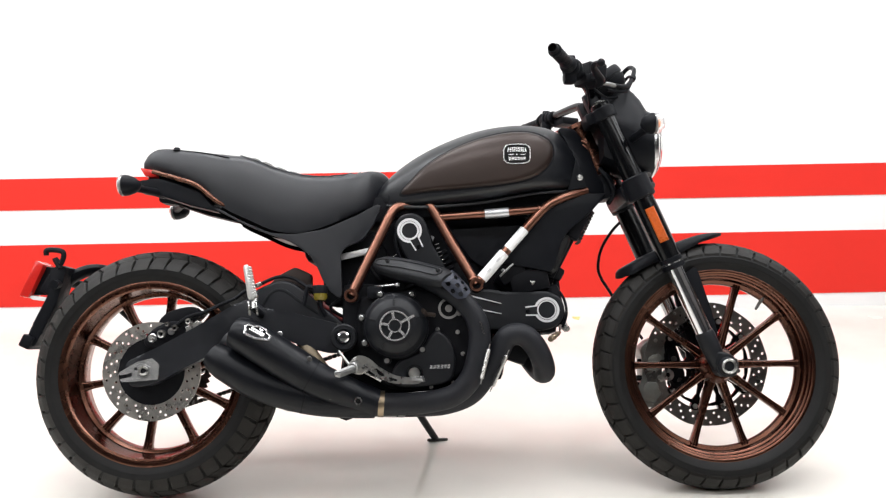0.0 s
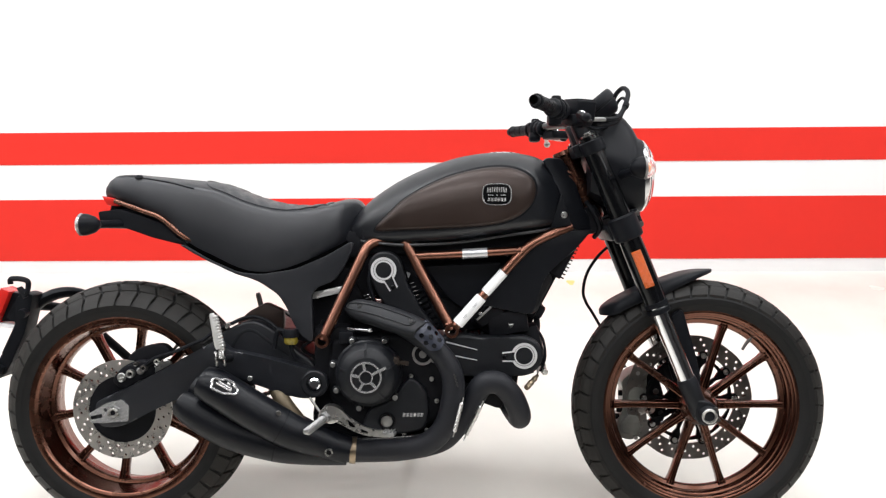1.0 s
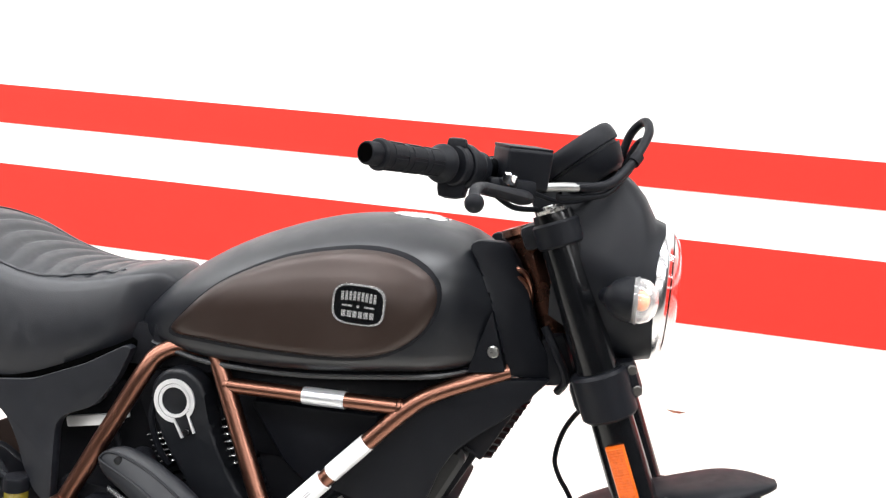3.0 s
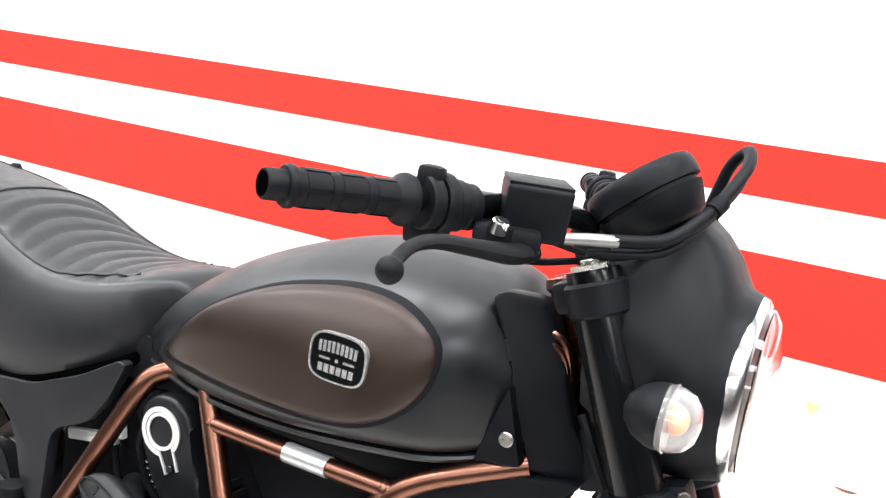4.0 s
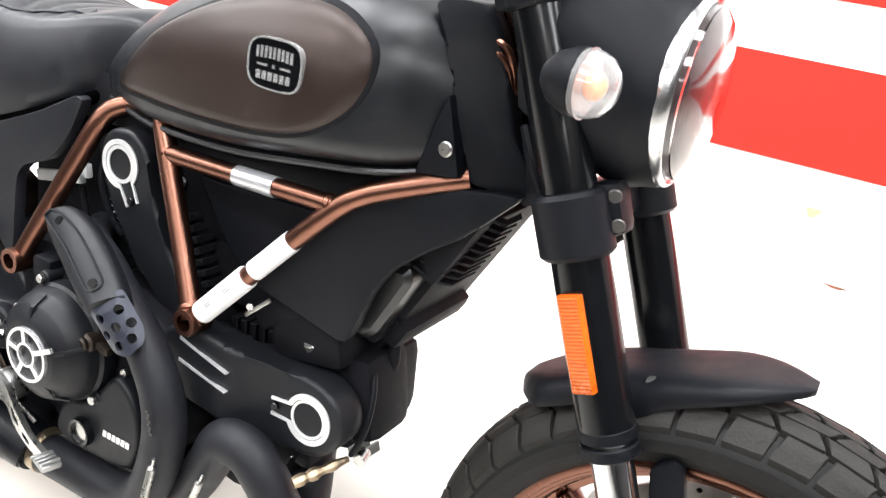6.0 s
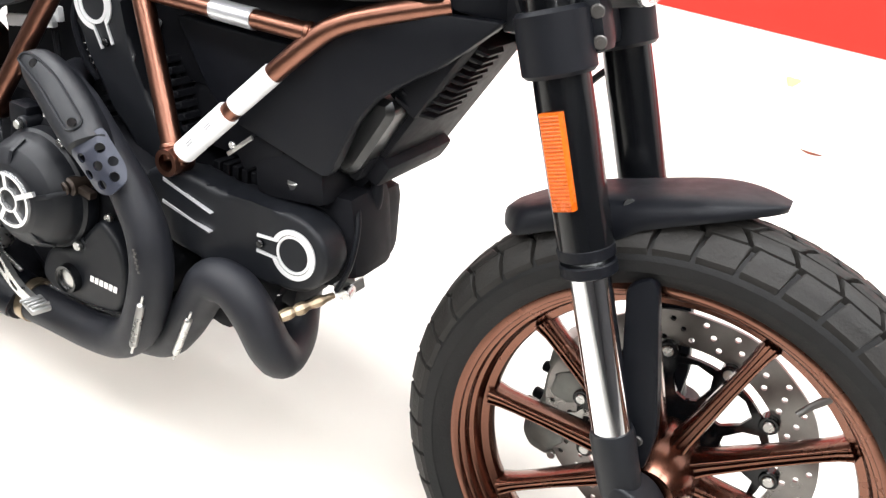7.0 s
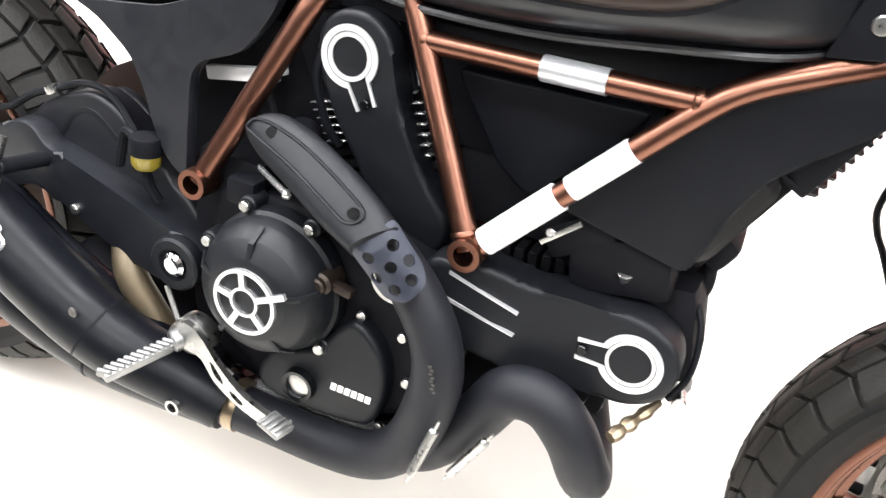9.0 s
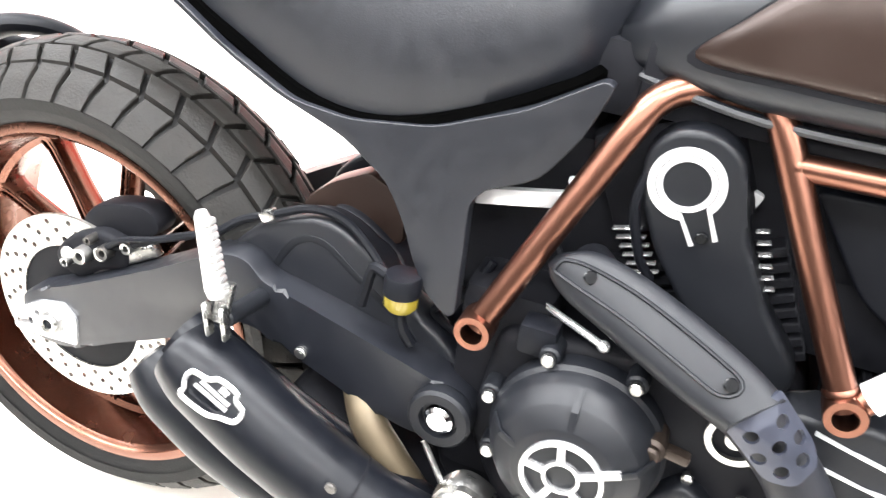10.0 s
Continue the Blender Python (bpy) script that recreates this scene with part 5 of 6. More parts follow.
# maker's mark drawn as a plain outline
b = B()
mc = Vector((0.318, -0.2775, 0.4105))
mu = Vector((0.86, 0.02, -0.46)).normalized()
mv = Vector((0.30, 0.52, 0.68)).normalized()
mv = (mv - mu * mv.dot(mu)).normalized()
out = [(-0.029, -0.002), (-0.027, 0.009), (-0.012, 0.013), (-0.003, 0.021), (0.016, 0.021), (0.020, 0.014), (0.031, 0.009), (0.031, -0.005), (0.018, -0.012), (0.005, -0.019), (-0.022, -0.020), (-0.024, -0.012)]
lp = [mc + mu * p.x + mv * p.y * 0.8 for p in catmull([(x, y, 0) for x, y in out], 5, closed=True)]
tube(b, lp + [lp[0]], 0.0028, 6, smooth=False)
for x0, y0, x1, y1, r in ((-0.019, -0.001, 0.019, -0.002, 0.0024), (-0.016, 0.006, 0.018, 0.0045, 0.0024), (0.002, 0.0135, 0.011, 0.0125, 0.0034)):
    tube(b, [mc + mu * x0 + mv * y0 * 0.8, mc + mu * x1 + mv * y1 * 0.8], r, 6, smooth=False)
part("muffler_mark", b, MACHINED, muff, "silver outlined maker's mark as plain shape")
# pressed seams round the barrels
for rail, r, u in ((MUFF_TOP, 0.0428, 0.56), (MUFF_LOW, 0.0418, 0.62)):
    b = B()
    fine = catmull([Vector(p) for p in rail], 8)
    k = int(u * (len(fine) - 1))
    d = (fine[k + 1] - fine[k]).normalized()
    tube(b, [fine[k] - d * 0.0015, fine[k] + d * 0.0015], r, 28, smooth=False)
    part("barrel_seam", b, DEEP_BLACK, muff, "dark pressed seam of the muffler")
for x, z in ((0.44, 0.348), (0.485, 0.258)):
    bolt(muff, (x, -0.268 if x < 0.46 else -0.243, z), 0.006, 0.004, DARK_STEEL)
b = B()
lathe(b, [(0.006, -0.241), (0.0095, -0.241), (0.0095, -0.215), (0.006, -0.215)], (0.549, 0, 0.248), 18)
part("muffler_ring", b, ALLOY, muff, "small silver ring on the muffler")
b = B()
prism(b, chamfered([(0.36, 0.222), (0.47, 0.208), (0.655, 0.202), (0.655, 0.210), (0.47, 0.222)], 0.003, 2), -0.165, -0.06, 0.002)
part("belly_plate", b, ALLOY, bike, "pale metal plate below the exhaust")

# ---------- foot controls and stand ----------
b = B()
prism(b, rounded([(0.520, 0.322), (0.535, 0.348), (0.556, 0.352), (0.578, 0.338), (0.572, 0.318), (0.548, 0.308)], 4), -0.19, -0.215, 0.004)
foot = part("footrest_hanger", b, ALLOY, bike, "cast alloy footrest hanger")
b = B()
rod(b, (0.546, -0.205, 0.328), (0.535, -0.225, 0.324), 0.013, seg=18, edge=0.002)
for k in range(11):
    p = Vector((0.537, -0.226, 0.324)).lerp(Vector((0.508, -0.302, 0.312)), (k + 0.5) / 11)
    block(b, p + Vector((0, 0, 0.002)), (0.0160, 0.0052, 0.0108), 0.0018, (0, 5, 20), 1)
block(b, Vector((0.537, -0.222, 0.322)).lerp(Vector((0.508, -0.304, 0.310)), 0.5), (0.0150, 0.080, 0.0105), 0.003, (8, 5, -20), 2)
part("foot_peg", b, PEG_ALLOY, foot, "serrated alloy rider foot peg")
b = B()
t = bmesh.new()
loops = [rounded([(0.545, 0.352), (0.572, 0.347), (0.600, 0.325), (0.640, 0.305), (0.690, 0.299), (0.692, 0.287), (0.640, 0.287), (0.598, 0.299), (0.575, 0.318), (0.545, 0.322)], 4)]
loops += [rounded([(0.590, 0.323), (0.606, 0.312), (0.610, 0.304), (0.596, 0.309)], 4), rounded([(0.622, 0.302), (0.640, 0.297), (0.638, 0.292), (0.624, 0.296)], 4)]
plate(t, loops, -0.222, -0.214)
for v in t.verts:
    v.co.y -= 0.20 * max(0, v.co.x - 0.56)
join(b, t)
part("brake_pedal", b, ALLOY, bike, "pierced cast alloy brake pedal")
b = B()
block(b, (0.690, -0.248, 0.297), (0.030, 0.026, 0.008), 0.003, (0, 8, -12))
for k in range(4):
    block(b, (0.679 + 0.007 * k, -0.250, 0.3020), (0.003, 0.024, 0.005), 0.001, (0, 8, -12), 1)
part("pedal_pad", b, PEG_ALLOY, bike, "knurled alloy brake pedal pad")
b = B()
rod(b, (0.497, -0.188, 0.365), (0.527, -0.20, 0.328), 0.0032, seg=8)
rod(b, (0.553, -0.205, 0.318), (0.600, -0.20, 0.292), 0.003, seg=8)
part("brake_pushrod", b, ALLOY, bike, "thin silver brake pushrod")
# folded passenger peg
b = B()
p, q = Vector((0.298, -0.238, 0.490)), Vector((0.281, -0.236, 0.572))
tube(b, [p, p.lerp(q, 0.1), p.lerp(q, 0.93), q], [0.008, 0.010, 0.0072, 0.005], 14, smooth=False)
peg = part("passenger_peg", b, PEG_PALE, bike, "folded serrated alloy passenger peg")
for k in range(11):
    b = B()
    p = Vector((0.301, -0.240, 0.494)).lerp(Vector((0.286, -0.238, 0.568)), (k + 0.5) / 11)
    block(b, p + Vector((0.0030, -0.0005, 0)), (0.0135 - 0.0003 * k, 0.0130, 0.0058), 0.0014, (0, -14, 0), 1)
    part("peg_tooth", b, PEG_PALE, peg)
b = B()
rod(b, (0.302, -0.240, 0.466), (0.302, -0.226, 0.50), 0.008, seg=12)
part("peg_pin", b, ALLOY, peg)
for dx in (-0.009, 0.009):
    b = B()
    block(b, (0.301 + dx, -0.244, 0.468), (0.005, 0.012, 0.035), 0.002, (0, -8, 0), 1)
    part("peg_fork", b, ALLOY, peg)
b = B()
rod(b, (0.304, -0.160, 0.455), (0.304, -0.236, 0.466), 0.0095, 0.009, 16, 0.002)
part("peg_mount", b, MATT_BLACK, bike, "black passenger peg mount")
b = B()
tube(b, [(0.295, 0.236, 0.490), (0.293, 0.236, 0.500), (0.278, 0.232, 0.565), (0.276, 0.232, 0.572)], [0.007, 0.0085, 0.0075, 0.005], 10, smooth=False)
rod(b, (0.300, 0.160, 0.458), (0.298, 0.240, 0.480), 0.0095, 0.009, 16, 0.002)
part("passenger_peg", b, DARK_STEEL, bike, "folded passenger peg on the far side")
bolt(bike, (0.352, -0.172, 0.408), 0.0065, 0.006, ALLOY, label="small bright swingarm bolt")
b = B()
tube(b, [(0.645, 0.12, 0.255), (0.68, 0.20, 0.18), (0.725, 0.293, 0.098)], [0.012, 0.0105, 0.010], 12)
stand = part("side_stand", b, MATT_BLACK, bike, "black side stand, lowered to the floor")
b = B()
block(b, (0.728, 0.300, 0.093), (0.06, 0.045, 0.008), 0.003, (-16.5, 0, 10))
part("stand_foot", b, DARK_STEEL, stand, "dark steel stand foot")

# ---------- front end ----------
AX = Vector((-0.414, 0, 1)).normalized()
for s in (-1, 1):
    y = s * 0.103

    def along(z):
        return Vector((1.335 - 0.414 * (z - 0.566), y, z))
    b = B()
    tube(b, [along(0.985), along(0.978), along(0.80), along(0.70), along(0.58)], [0.0250, 0.026, 0.026, 0.028, 0.028], 24, smooth=False)
    fork = part("fork_leg", b, SATIN_BLACK, bike, "gloss black upside-down fork leg")
    b = B()
    for z in (0.588, 0.572):
        rod(b, along(z), along(z - 0.012), 0.0288, seg=24, edge=0.0015)
    part("dust_seal", b, PLASTIC, fork)
    b = B()
    rod(b, along(0.575), along(0.37), 0.0208, seg=28)
    part("slider", b, CHROME, fork, "polished chrome fork slider")
    b = B()
    top = along(0.40)
    axle = Vector((FW.x - 0.003, y - s * 0.004, 0.315))
    tube(b, [top, along(0.394), along(0.345), along(0.31)], [0.0225, 0.0240, 0.0236, 0.020], 22, smooth=False)
    prism(b, chamfered([(FW.x - 0.030, 0.352), (FW.x + 0.006, 0.346), (FW.x + 0.026, 0.326), (FW.x + 0.026, 0.300), (FW.x + 0.012, 0.288), (FW.x - 0.018, 0.288), (FW.x - 0.030, 0.304)], 0.010, 3), y - s * 0.024, y + s * 0.024, 0.005, 3)
    rod(b, axle + Vector((0, s * 0.02, 0)), axle + Vector((0, s * 0.042, 0)), 0.0235, 0.0215, 28, 0.003)
    part("fork_foot", b, MATT_BLACK, fork, "matt black axle carrier")
    for dx, z in ((0.016, 0.329), (0.022, 0.303)):
        bolt(fork, (FW.x + dx, y + s * 0.023, z), 0.0055, 0.004, DARK_STEEL, (0, s, 0))
    b = B()
    lathe(b, [(0.0125, s * 0.030), (0.0185, s * 0.030), (0.0185, s * 0.0455), (0.0165, s * 0.047), (0.0125, s * 0.046)], axle, 28)
    part("axle_end", b, ALLOY, fork, "hollow bright axle end")
    b = B()
    g = [(1.372, 0.548), (1.392, 0.566), (1.402, 0.560), (1.432, 0.455), (1.446, 0.400), (1.446, 0.352), (1.424, 0.345), (1.410, 0.385), (1.392, 0.46)]
    prism(b, chamfered(g, 0.006, 2), s * 0.066, s * 0.082, 0.003, 2)
    part("fork_guard", b, PLASTIC, fork, "black plastic fork guard")
    bolt(fork, (1.430, s * 0.082, 0.385), 0.006, 0.004, DARK_STEEL, (0, s, 0))
    bolt(fork, (1.434, s * 0.082, 0.355), 0.006, 0.004, DARK_STEEL, (0, s, 0))
    if s < 0:
        b = B()
        d = (along(0.62) - along(0.72)).normalized()
        n = Vector((-0.12, -0.99, 0)).normalized()
        n = (n - d * n.dot(d)).normalized()
        v = d.cross(n)
        for k in range(2):
            p0 = along(0.712 - 0.0425 * k) + n * 0.027
            p1 = along(0.712 - 0.0425 * (k + 1)) + n * 0.027
            rings = []
            for p in (p0, p1):
                rings.append([p + v * x + n * h for x, h in ((-0.0115, 0), (0.0115, 0), (0.0115, 0.006), (0.0098, 0.0082), (-0.0098, 0.0082), (-0.0115, 0.006))])
            loft(b, rings)
        part("side_reflector", b, ORANGE, fork, "ribbed orange side reflector")
        for k in range(26):
            b = B()
            p = along(0.7095 - 0.0032 * k) + n * 0.0352
            rod(b, p - v * 0.0098, p + v * 0.0098, 0.0011, seg=6)
            part("rib", b, ORANGE, fork)
# triple clamps
b = B()
mrot = (0, -22.5, 0)
for y in (-0.105, 0.105):
    p = Vector((1.335 - 0.414 * (0.960 - 0.566), y, 0.960))
    rod(b, p - AX * 0.016, p + AX * 0.016, 0.0295, seg=28, edge=0.003)
block(b, (1.155, 0, 0.957), (0.06, 0.20, 0.032), 0.008, mrot)
upper = part("upper_clamp", b, FRONT_BLACK, bike, "matt black upper fork clamp")
for y in (-0.105, 0.105):
    p = Vector((1.335 - 0.414 * (0.978 - 0.566), y, 0.978))
    b = B()
    rod(b, p, p + AX * 0.012, 0.020, seg=6)
    rod(b, p + AX * 0.012, p + AX * 0.017, 0.010, seg=16, edge=0.001)
    part("fork_cap", b, ALLOY, upper, "silver hexagonal fork cap")
b = B()
for y in (-0.105, 0.105):
    p = Vector((1.335 - 0.414 * (0.767 - 0.566), y, 0.767))
    rod(b, p - AX * 0.030, p + AX * 0.030, 0.0355, seg=28, edge=0.004)
block(b, (1.235, 0, 0.760), (0.05, 0.20, 0.045), 0.012, mrot)
block(b, (1.276, -0.086, 0.786), (0.034, 0.036, 0.050), 0.010, mrot)
lower = part("lower_clamp", b, FRONT_BLACK, bike, "matt black lower fork clamp")
bolt(lower, (1.281, -0.099, 0.801), 0.0068, 0.005, DARK_STEEL, (0.35, -0.93, 0.0))
bolt(lower, (1.290, -0.099, 0.776), 0.0068, 0.005, DARK_STEEL, (0.35, -0.93, 0.0))
# front fender
F_TOP = [(1.208, 0.558), (1.214, 0.566), (1.245, 0.584), (1.298, 0.611), (1.340, 0.627), (1.409, 0.650), (1.450, 0.658), (1.487, 0.660)]
b = B()
rings = []
for k in range(45):
    u = k / 44
    x = 1.208 + (1.487 - 1.208) * u
    z = profile(F_TOP, x)
    w = 0.058 * (1 - 0.80 * max(0, (u - 0.70) / 0.30) ** 2 - 0.40 * max(0, (0.18 - u) / 0.18) ** 2)
    w *= min(1.0, 0.25 + 0.75 * math.sqrt(min(1.0, u / 0.12)))
    drop = (0.027 - 0.004 * u * u + 0.020 * math.exp(-((u - 0.46) / 0.08) ** 2)) * min(1.0, 0.35 + 0.65 * math.sqrt(min(1.0, u / 0.1))) * min(1.0, 0.12 + 0.88 * min(1.0, (1 - u) / 0.38) ** 0.8)
    sec = []
    for j in range(13):
        a = -1 + 2 * j / 12
        sec.append(Vector((x, w * math.sin(a * math.pi / 2), z - drop * abs(a) ** 4)))
    inner = [p + Vector((0, -math.copysign(0.002, p.y), -0.0045)) for p in reversed(sec)]
    rings.append(sec + inner)
loft(b, rings)
fender = part("front_fender", b, FRONT_BLACK, bike, "short matt black front mudguard", sharp=50)
for s in (-1, 1):
    bolt(fender, (1.348, s * 0.0430, 0.6195), 0.0075, 0.005, SATIN_BLACK, (0, s, 0.75))
# front caliper on the far side
b = B()
prism(b, chamfered([(1.270, 0.222), (1.268, 0.250), (1.284, 0.280), (1.284, 0.330), (1.280, 0.360), (1.304, 0.382), (1.336, 0.394), (1.348, 0.372), (1.346, 0.340), (1.338, 0.300), (1.350, 0.262), (1.340, 0.218), (1.310, 0.200), (1.284, 0.204)], 0.008, 3), 0.058, 0.128, 0.007, 2)
fcal = part("front_caliper", b, GREY_CAL, bike, "grey radial front brake caliper with black bracket")
for out in ([(1.294, 0.301), (1.297, 0.334), (1.320, 0.346), (1.338, 0.340), (1.332, 0.308), (1.324, 0.297)], [(1.280, 0.224), (1.280, 0.250), (1.296, 0.272), (1.324, 0.268), (1.330, 0.236), (1.312, 0.213)]):
    b = B()
    prism(b, chamfered(out, 0.007, 3), 0.050, 0.066, 0.005, 2)
    part("piston_housing", b, GREY_CAL, fcal, "raised grey piston housing")
for x, z in ((1.280, 0.324), (1.276, 0.280), (1.268, 0.262)):
    b = B()
    rod(b, (x + 0.010, 0.070, z), (x - 0.006, 0.072, z), 0.0075, seg=12, edge=0.0015)
    part("bleed_nipple", b, DEEP_BLACK, fcal, "black capped screw")
b = B()
plate(b, [ring_pts(1.351, 0.288, 0.0155, 24), ring_pts(1.351, 0.288, 0.0062, 24)], 0.048, 0.062)
block(b, (1.336, 0.058, 0.281), (0.024, 0.012, 0.018), 0.003, (0, -30, 0))
part("caliper_lug", b, ALLOY, fcal, "silver caliper mounting lug")
bolt(fcal, (1.351, 0.052, 0.288), 0.0062, 0.003, DARK_STEEL)
b = B()
prism(b, chamfered([(1.346, 0.398), (1.366, 0.402), (1.384, 0.350), (1.402, 0.290), (1.394, 0.250), (1.372, 0.240), (1.356, 0.262), (1.362, 0.300), (1.348, 0.330), (1.340, 0.360)], 0.006, 3), 0.066, 0.090, 0.004, 2)
part("caliper_bracket", b, DEEP_BLACK, fcal, "black caliper mounting bracket")
for x, z in ((1.356, 0.384), (1.386, 0.272), (1.372, 0.330)):
    bolt(fcal, (x, 0.066, z), 0.0075, 0.006, DARK_STEEL)
bolt(fcal, (1.322, 0.058, 0.380), 0.006, 0.005, ALLOY)
bolt(fcal, (1.318, 0.058, 0.208), 0.006, 0.005, ALLOY)
# brake hose of the front wheel
b = B()
tube(b, [(1.262, 0.100, 0.722), (1.228, 0.123, 0.686), (1.200, 0.138, 0.638), (1.190, 0.142, 0.588), (1.200, 0.150, 0.555), (1.219, 0.154, 0.525), (1.262, 0.145, 0.45), (1.30, 0.11, 0.385)], 0.0042, 8)
part("brake_hose", b, PLASTIC, bike, "thin black front brake hose")
# headlight and its cowl
COWL_SIDE = [(-90, 0.0, -1.0), (-54, 0.72, -0.88), (-36, 0.90, -0.55), (0, 0.98, 0.0), (54, 0.57, 0.86), (63, 0.48, 0.97), (72, 0.36, 1.0), (90, 0.0, 1.0)]


def profile_line(rows, a):
    """The (across, up) values between the rows at angle a."""
    for (a0, x0, z0), (a1, x1, z1) in zip(rows, rows[1:]):
        if a <= a1:
            t = (a - a0) / (a1 - a0)
            return x0 + (x1 - x0) * t, z0 + (z1 - z0) * t
    return rows[-1][1:]


b = B()
SEC = [(1.318, 0.893, 0.078, 0.078), (1.313, 0.893, 0.090, 0.088), (1.300, 0.894, 0.094, 0.094), (1.284, 0.905, 0.110, 0.099), (1.268, 0.914, 0.118, 0.102), (1.250, 0.924, 0.121, 0.104), (1.215, 0.936, 0.114, 0.102), (1.180, 0.944, 0.102, 0.096)]
rings = []
for x, zc, hz, hy in SEC:
    ring = []
    for k in range(40):
        a = 2 * math.pi * k / 40
        ca, sa = math.cos(a), math.sin(a)
        f = (1.318 - x) / 0.138
        g = min(1.0, 1.5 * f) ** 0.8
        deg = math.degrees(math.asin(max(-1.0, min(1.0, sa))))
        px, pz = (profile_line(COWL_SIDE, deg)[0] * (1 if ca >= 0 else -1), profile_line(COWL_SIDE, deg)[1])
        ring.append(Vector((x, hy * (ca * (1 - g) + px * g), zc + hz * (sa * (1 - g) + pz * g))))
    rings.append(ring)
fine_rings = [rings[0]]
for a, c in zip(rings, rings[1:]):
    fine_rings += [[p.lerp(q, 0.5) for p, q in zip(a, c)], c]
loft(b, fine_rings)
part("headlight_cowl", b, FRONT_BLACK, bike, "matt black headlight cowl", sharp=40)
xm = Matrix.Rotation(radians(-90), 3, "Z")
HC = (1.312, 0, 0.893)
b = B()
lathe(b, [(0.0815, -0.006), (0.0895, -0.006), (0.0900, 0.000), (0.0880, 0.006), (0.0845, 0.0085), (0.0815, 0.007)], HC, 64, m=xm)
light = part("headlight", b, BOWL_BRIGHT, bike, "round chrome-rimmed headlight with clear lens")
b = B()
lathe(b, [(0.0815, 0.004), (0.0785, 0.004), (0.0700, -0.010), (0.0660, -0.010), (0.0640, -0.006)], HC, 26, closed=False, caps=False, m=xm)
part("facet_ring", b, BOWL_BRIGHT, light, "faceted chrome ring inside the headlight", sharp=6)
b = B()
lathe(b, [(0.0640, -0.006), (0.0560, -0.016), (0.0430, -0.030), (0.020, -0.040), (0.0005, -0.042)], HC, 48, closed=False, m=xm)
part("reflector_bowl", b, BOWL_BRIGHT, light)
b = B()
lathe(b, [(0.0, 0.004), (0.016, 0.002), (0.019, -0.006), (0.019, -0.03), (0.0, -0.03)], HC, 32, closed=False, m=xm)
block(b, (HC[0] - 0.008, 0, HC[2]), (0.008, 0.122, 0.010), 0.002)
part("lamp_core", b, BOWL_GREY, light, "dull silver bulb shield")
b = B()
shell = [(0.0812, 0.006), (0.0790, 0.014), (0.0680, 0.022), (0.045, 0.027), (0.001, 0.030)]
lathe(b, shell + [(max(0.001, r - 0.0015), h - 0.002) for r, h in reversed(shell)], HC, 56, m=xm)
lens = part("lens", b, CLEAR, light, "clear domed headlight lens")
lens.visible_shadow = False
for s in (-1, 1):
    turn_signal((1.270, s * 0.193 - 0.045, 0.905), (1.235, s * 0.075 - 0.045, 0.890), True, True)
# instrument
gm = Matrix.Rotation(radians(-40), 3, "Y") @ Matrix.Rotation(radians(90), 3, "X")
GC = Vector((1.187, -0.084, 1.055))
b = B()
lathe(b, [(0.0, -0.036), (0.036, -0.036), (0.043, -0.031), (0.0495, -0.014), (0.0522, -0.0065), (0.0485, -0.0058), (0.0485, -0.0020), (0.0535, -0.0012), (0.0545, 0.006), (0.0540, 0.015), (0.0515, 0.0205), (0.047, 0.023), (0.042, 0.022), (0.0, 0.020)], GC, 56, closed=False, m=gm)
gauge = part("instrument", b, PLASTIC, bike, "round black digital instrument")
b = B()
lathe(b, [(0.0, 0.0218), (0.041, 0.0226), (0.0415, 0.021)], GC, 40, closed=False, m=gm)
part("instrument_glass", b, SATIN_BLACK, gauge, "dark glossy instrument glass")
# moulded notches round the lower case
for k, a in enumerate((200, 236, 272, 308)):
    b = B()
    d = gm @ Vector((math.cos(radians(a)), 0, math.sin(radians(a))))
    t = gm @ Vector((0, 1, 0))
    tube(b, [GC + d * 0.0525 - t * 0.005, GC + d * 0.0500 - t * 0.013, GC + d * 0.0445 - t * 0.029], 0.0012, 6, smooth=False)
    part("case_seam", b, DEEP_BLACK, gauge)

# ---------- handlebar and controls ----------
BAR_Y = -0.045  # the bar's middle


def mir(p, s):
    """p itself, or its twin on the other side of the bar."""
    return Vector((p[0], 2 * BAR_Y - p[1] if s > 0 else p[1], p[2]))


GR = [Vector((1.006, -0.408, 1.036)), Vector((1.021, -0.377, 1.036)), Vector((1.061, -0.294, 1.035)), Vector((1.084, -0.245, 1.034)), Vector((1.130, -0.130, 1.028)), Vector((1.148, -0.090, 1.013)), Vector((1.152, BAR_Y, 1.010))]
b = B()
tube(b, GR + [mir(p, 1) for p in reversed(GR[:-1])], 0.0112, 14)
bar = part("handlebar", b, SATIN_BLACK, bike, "wide tapered black handlebar")
for y in (BAR_Y - 0.045, BAR_Y + 0.045):
    b = B()
    block(b, (1.150, y, 0.998), (0.038, 0.03, 0.06), 0.008, mrot)
    part("bar_clamp", b, MATT_BLACK, bar, "black handlebar clamp")


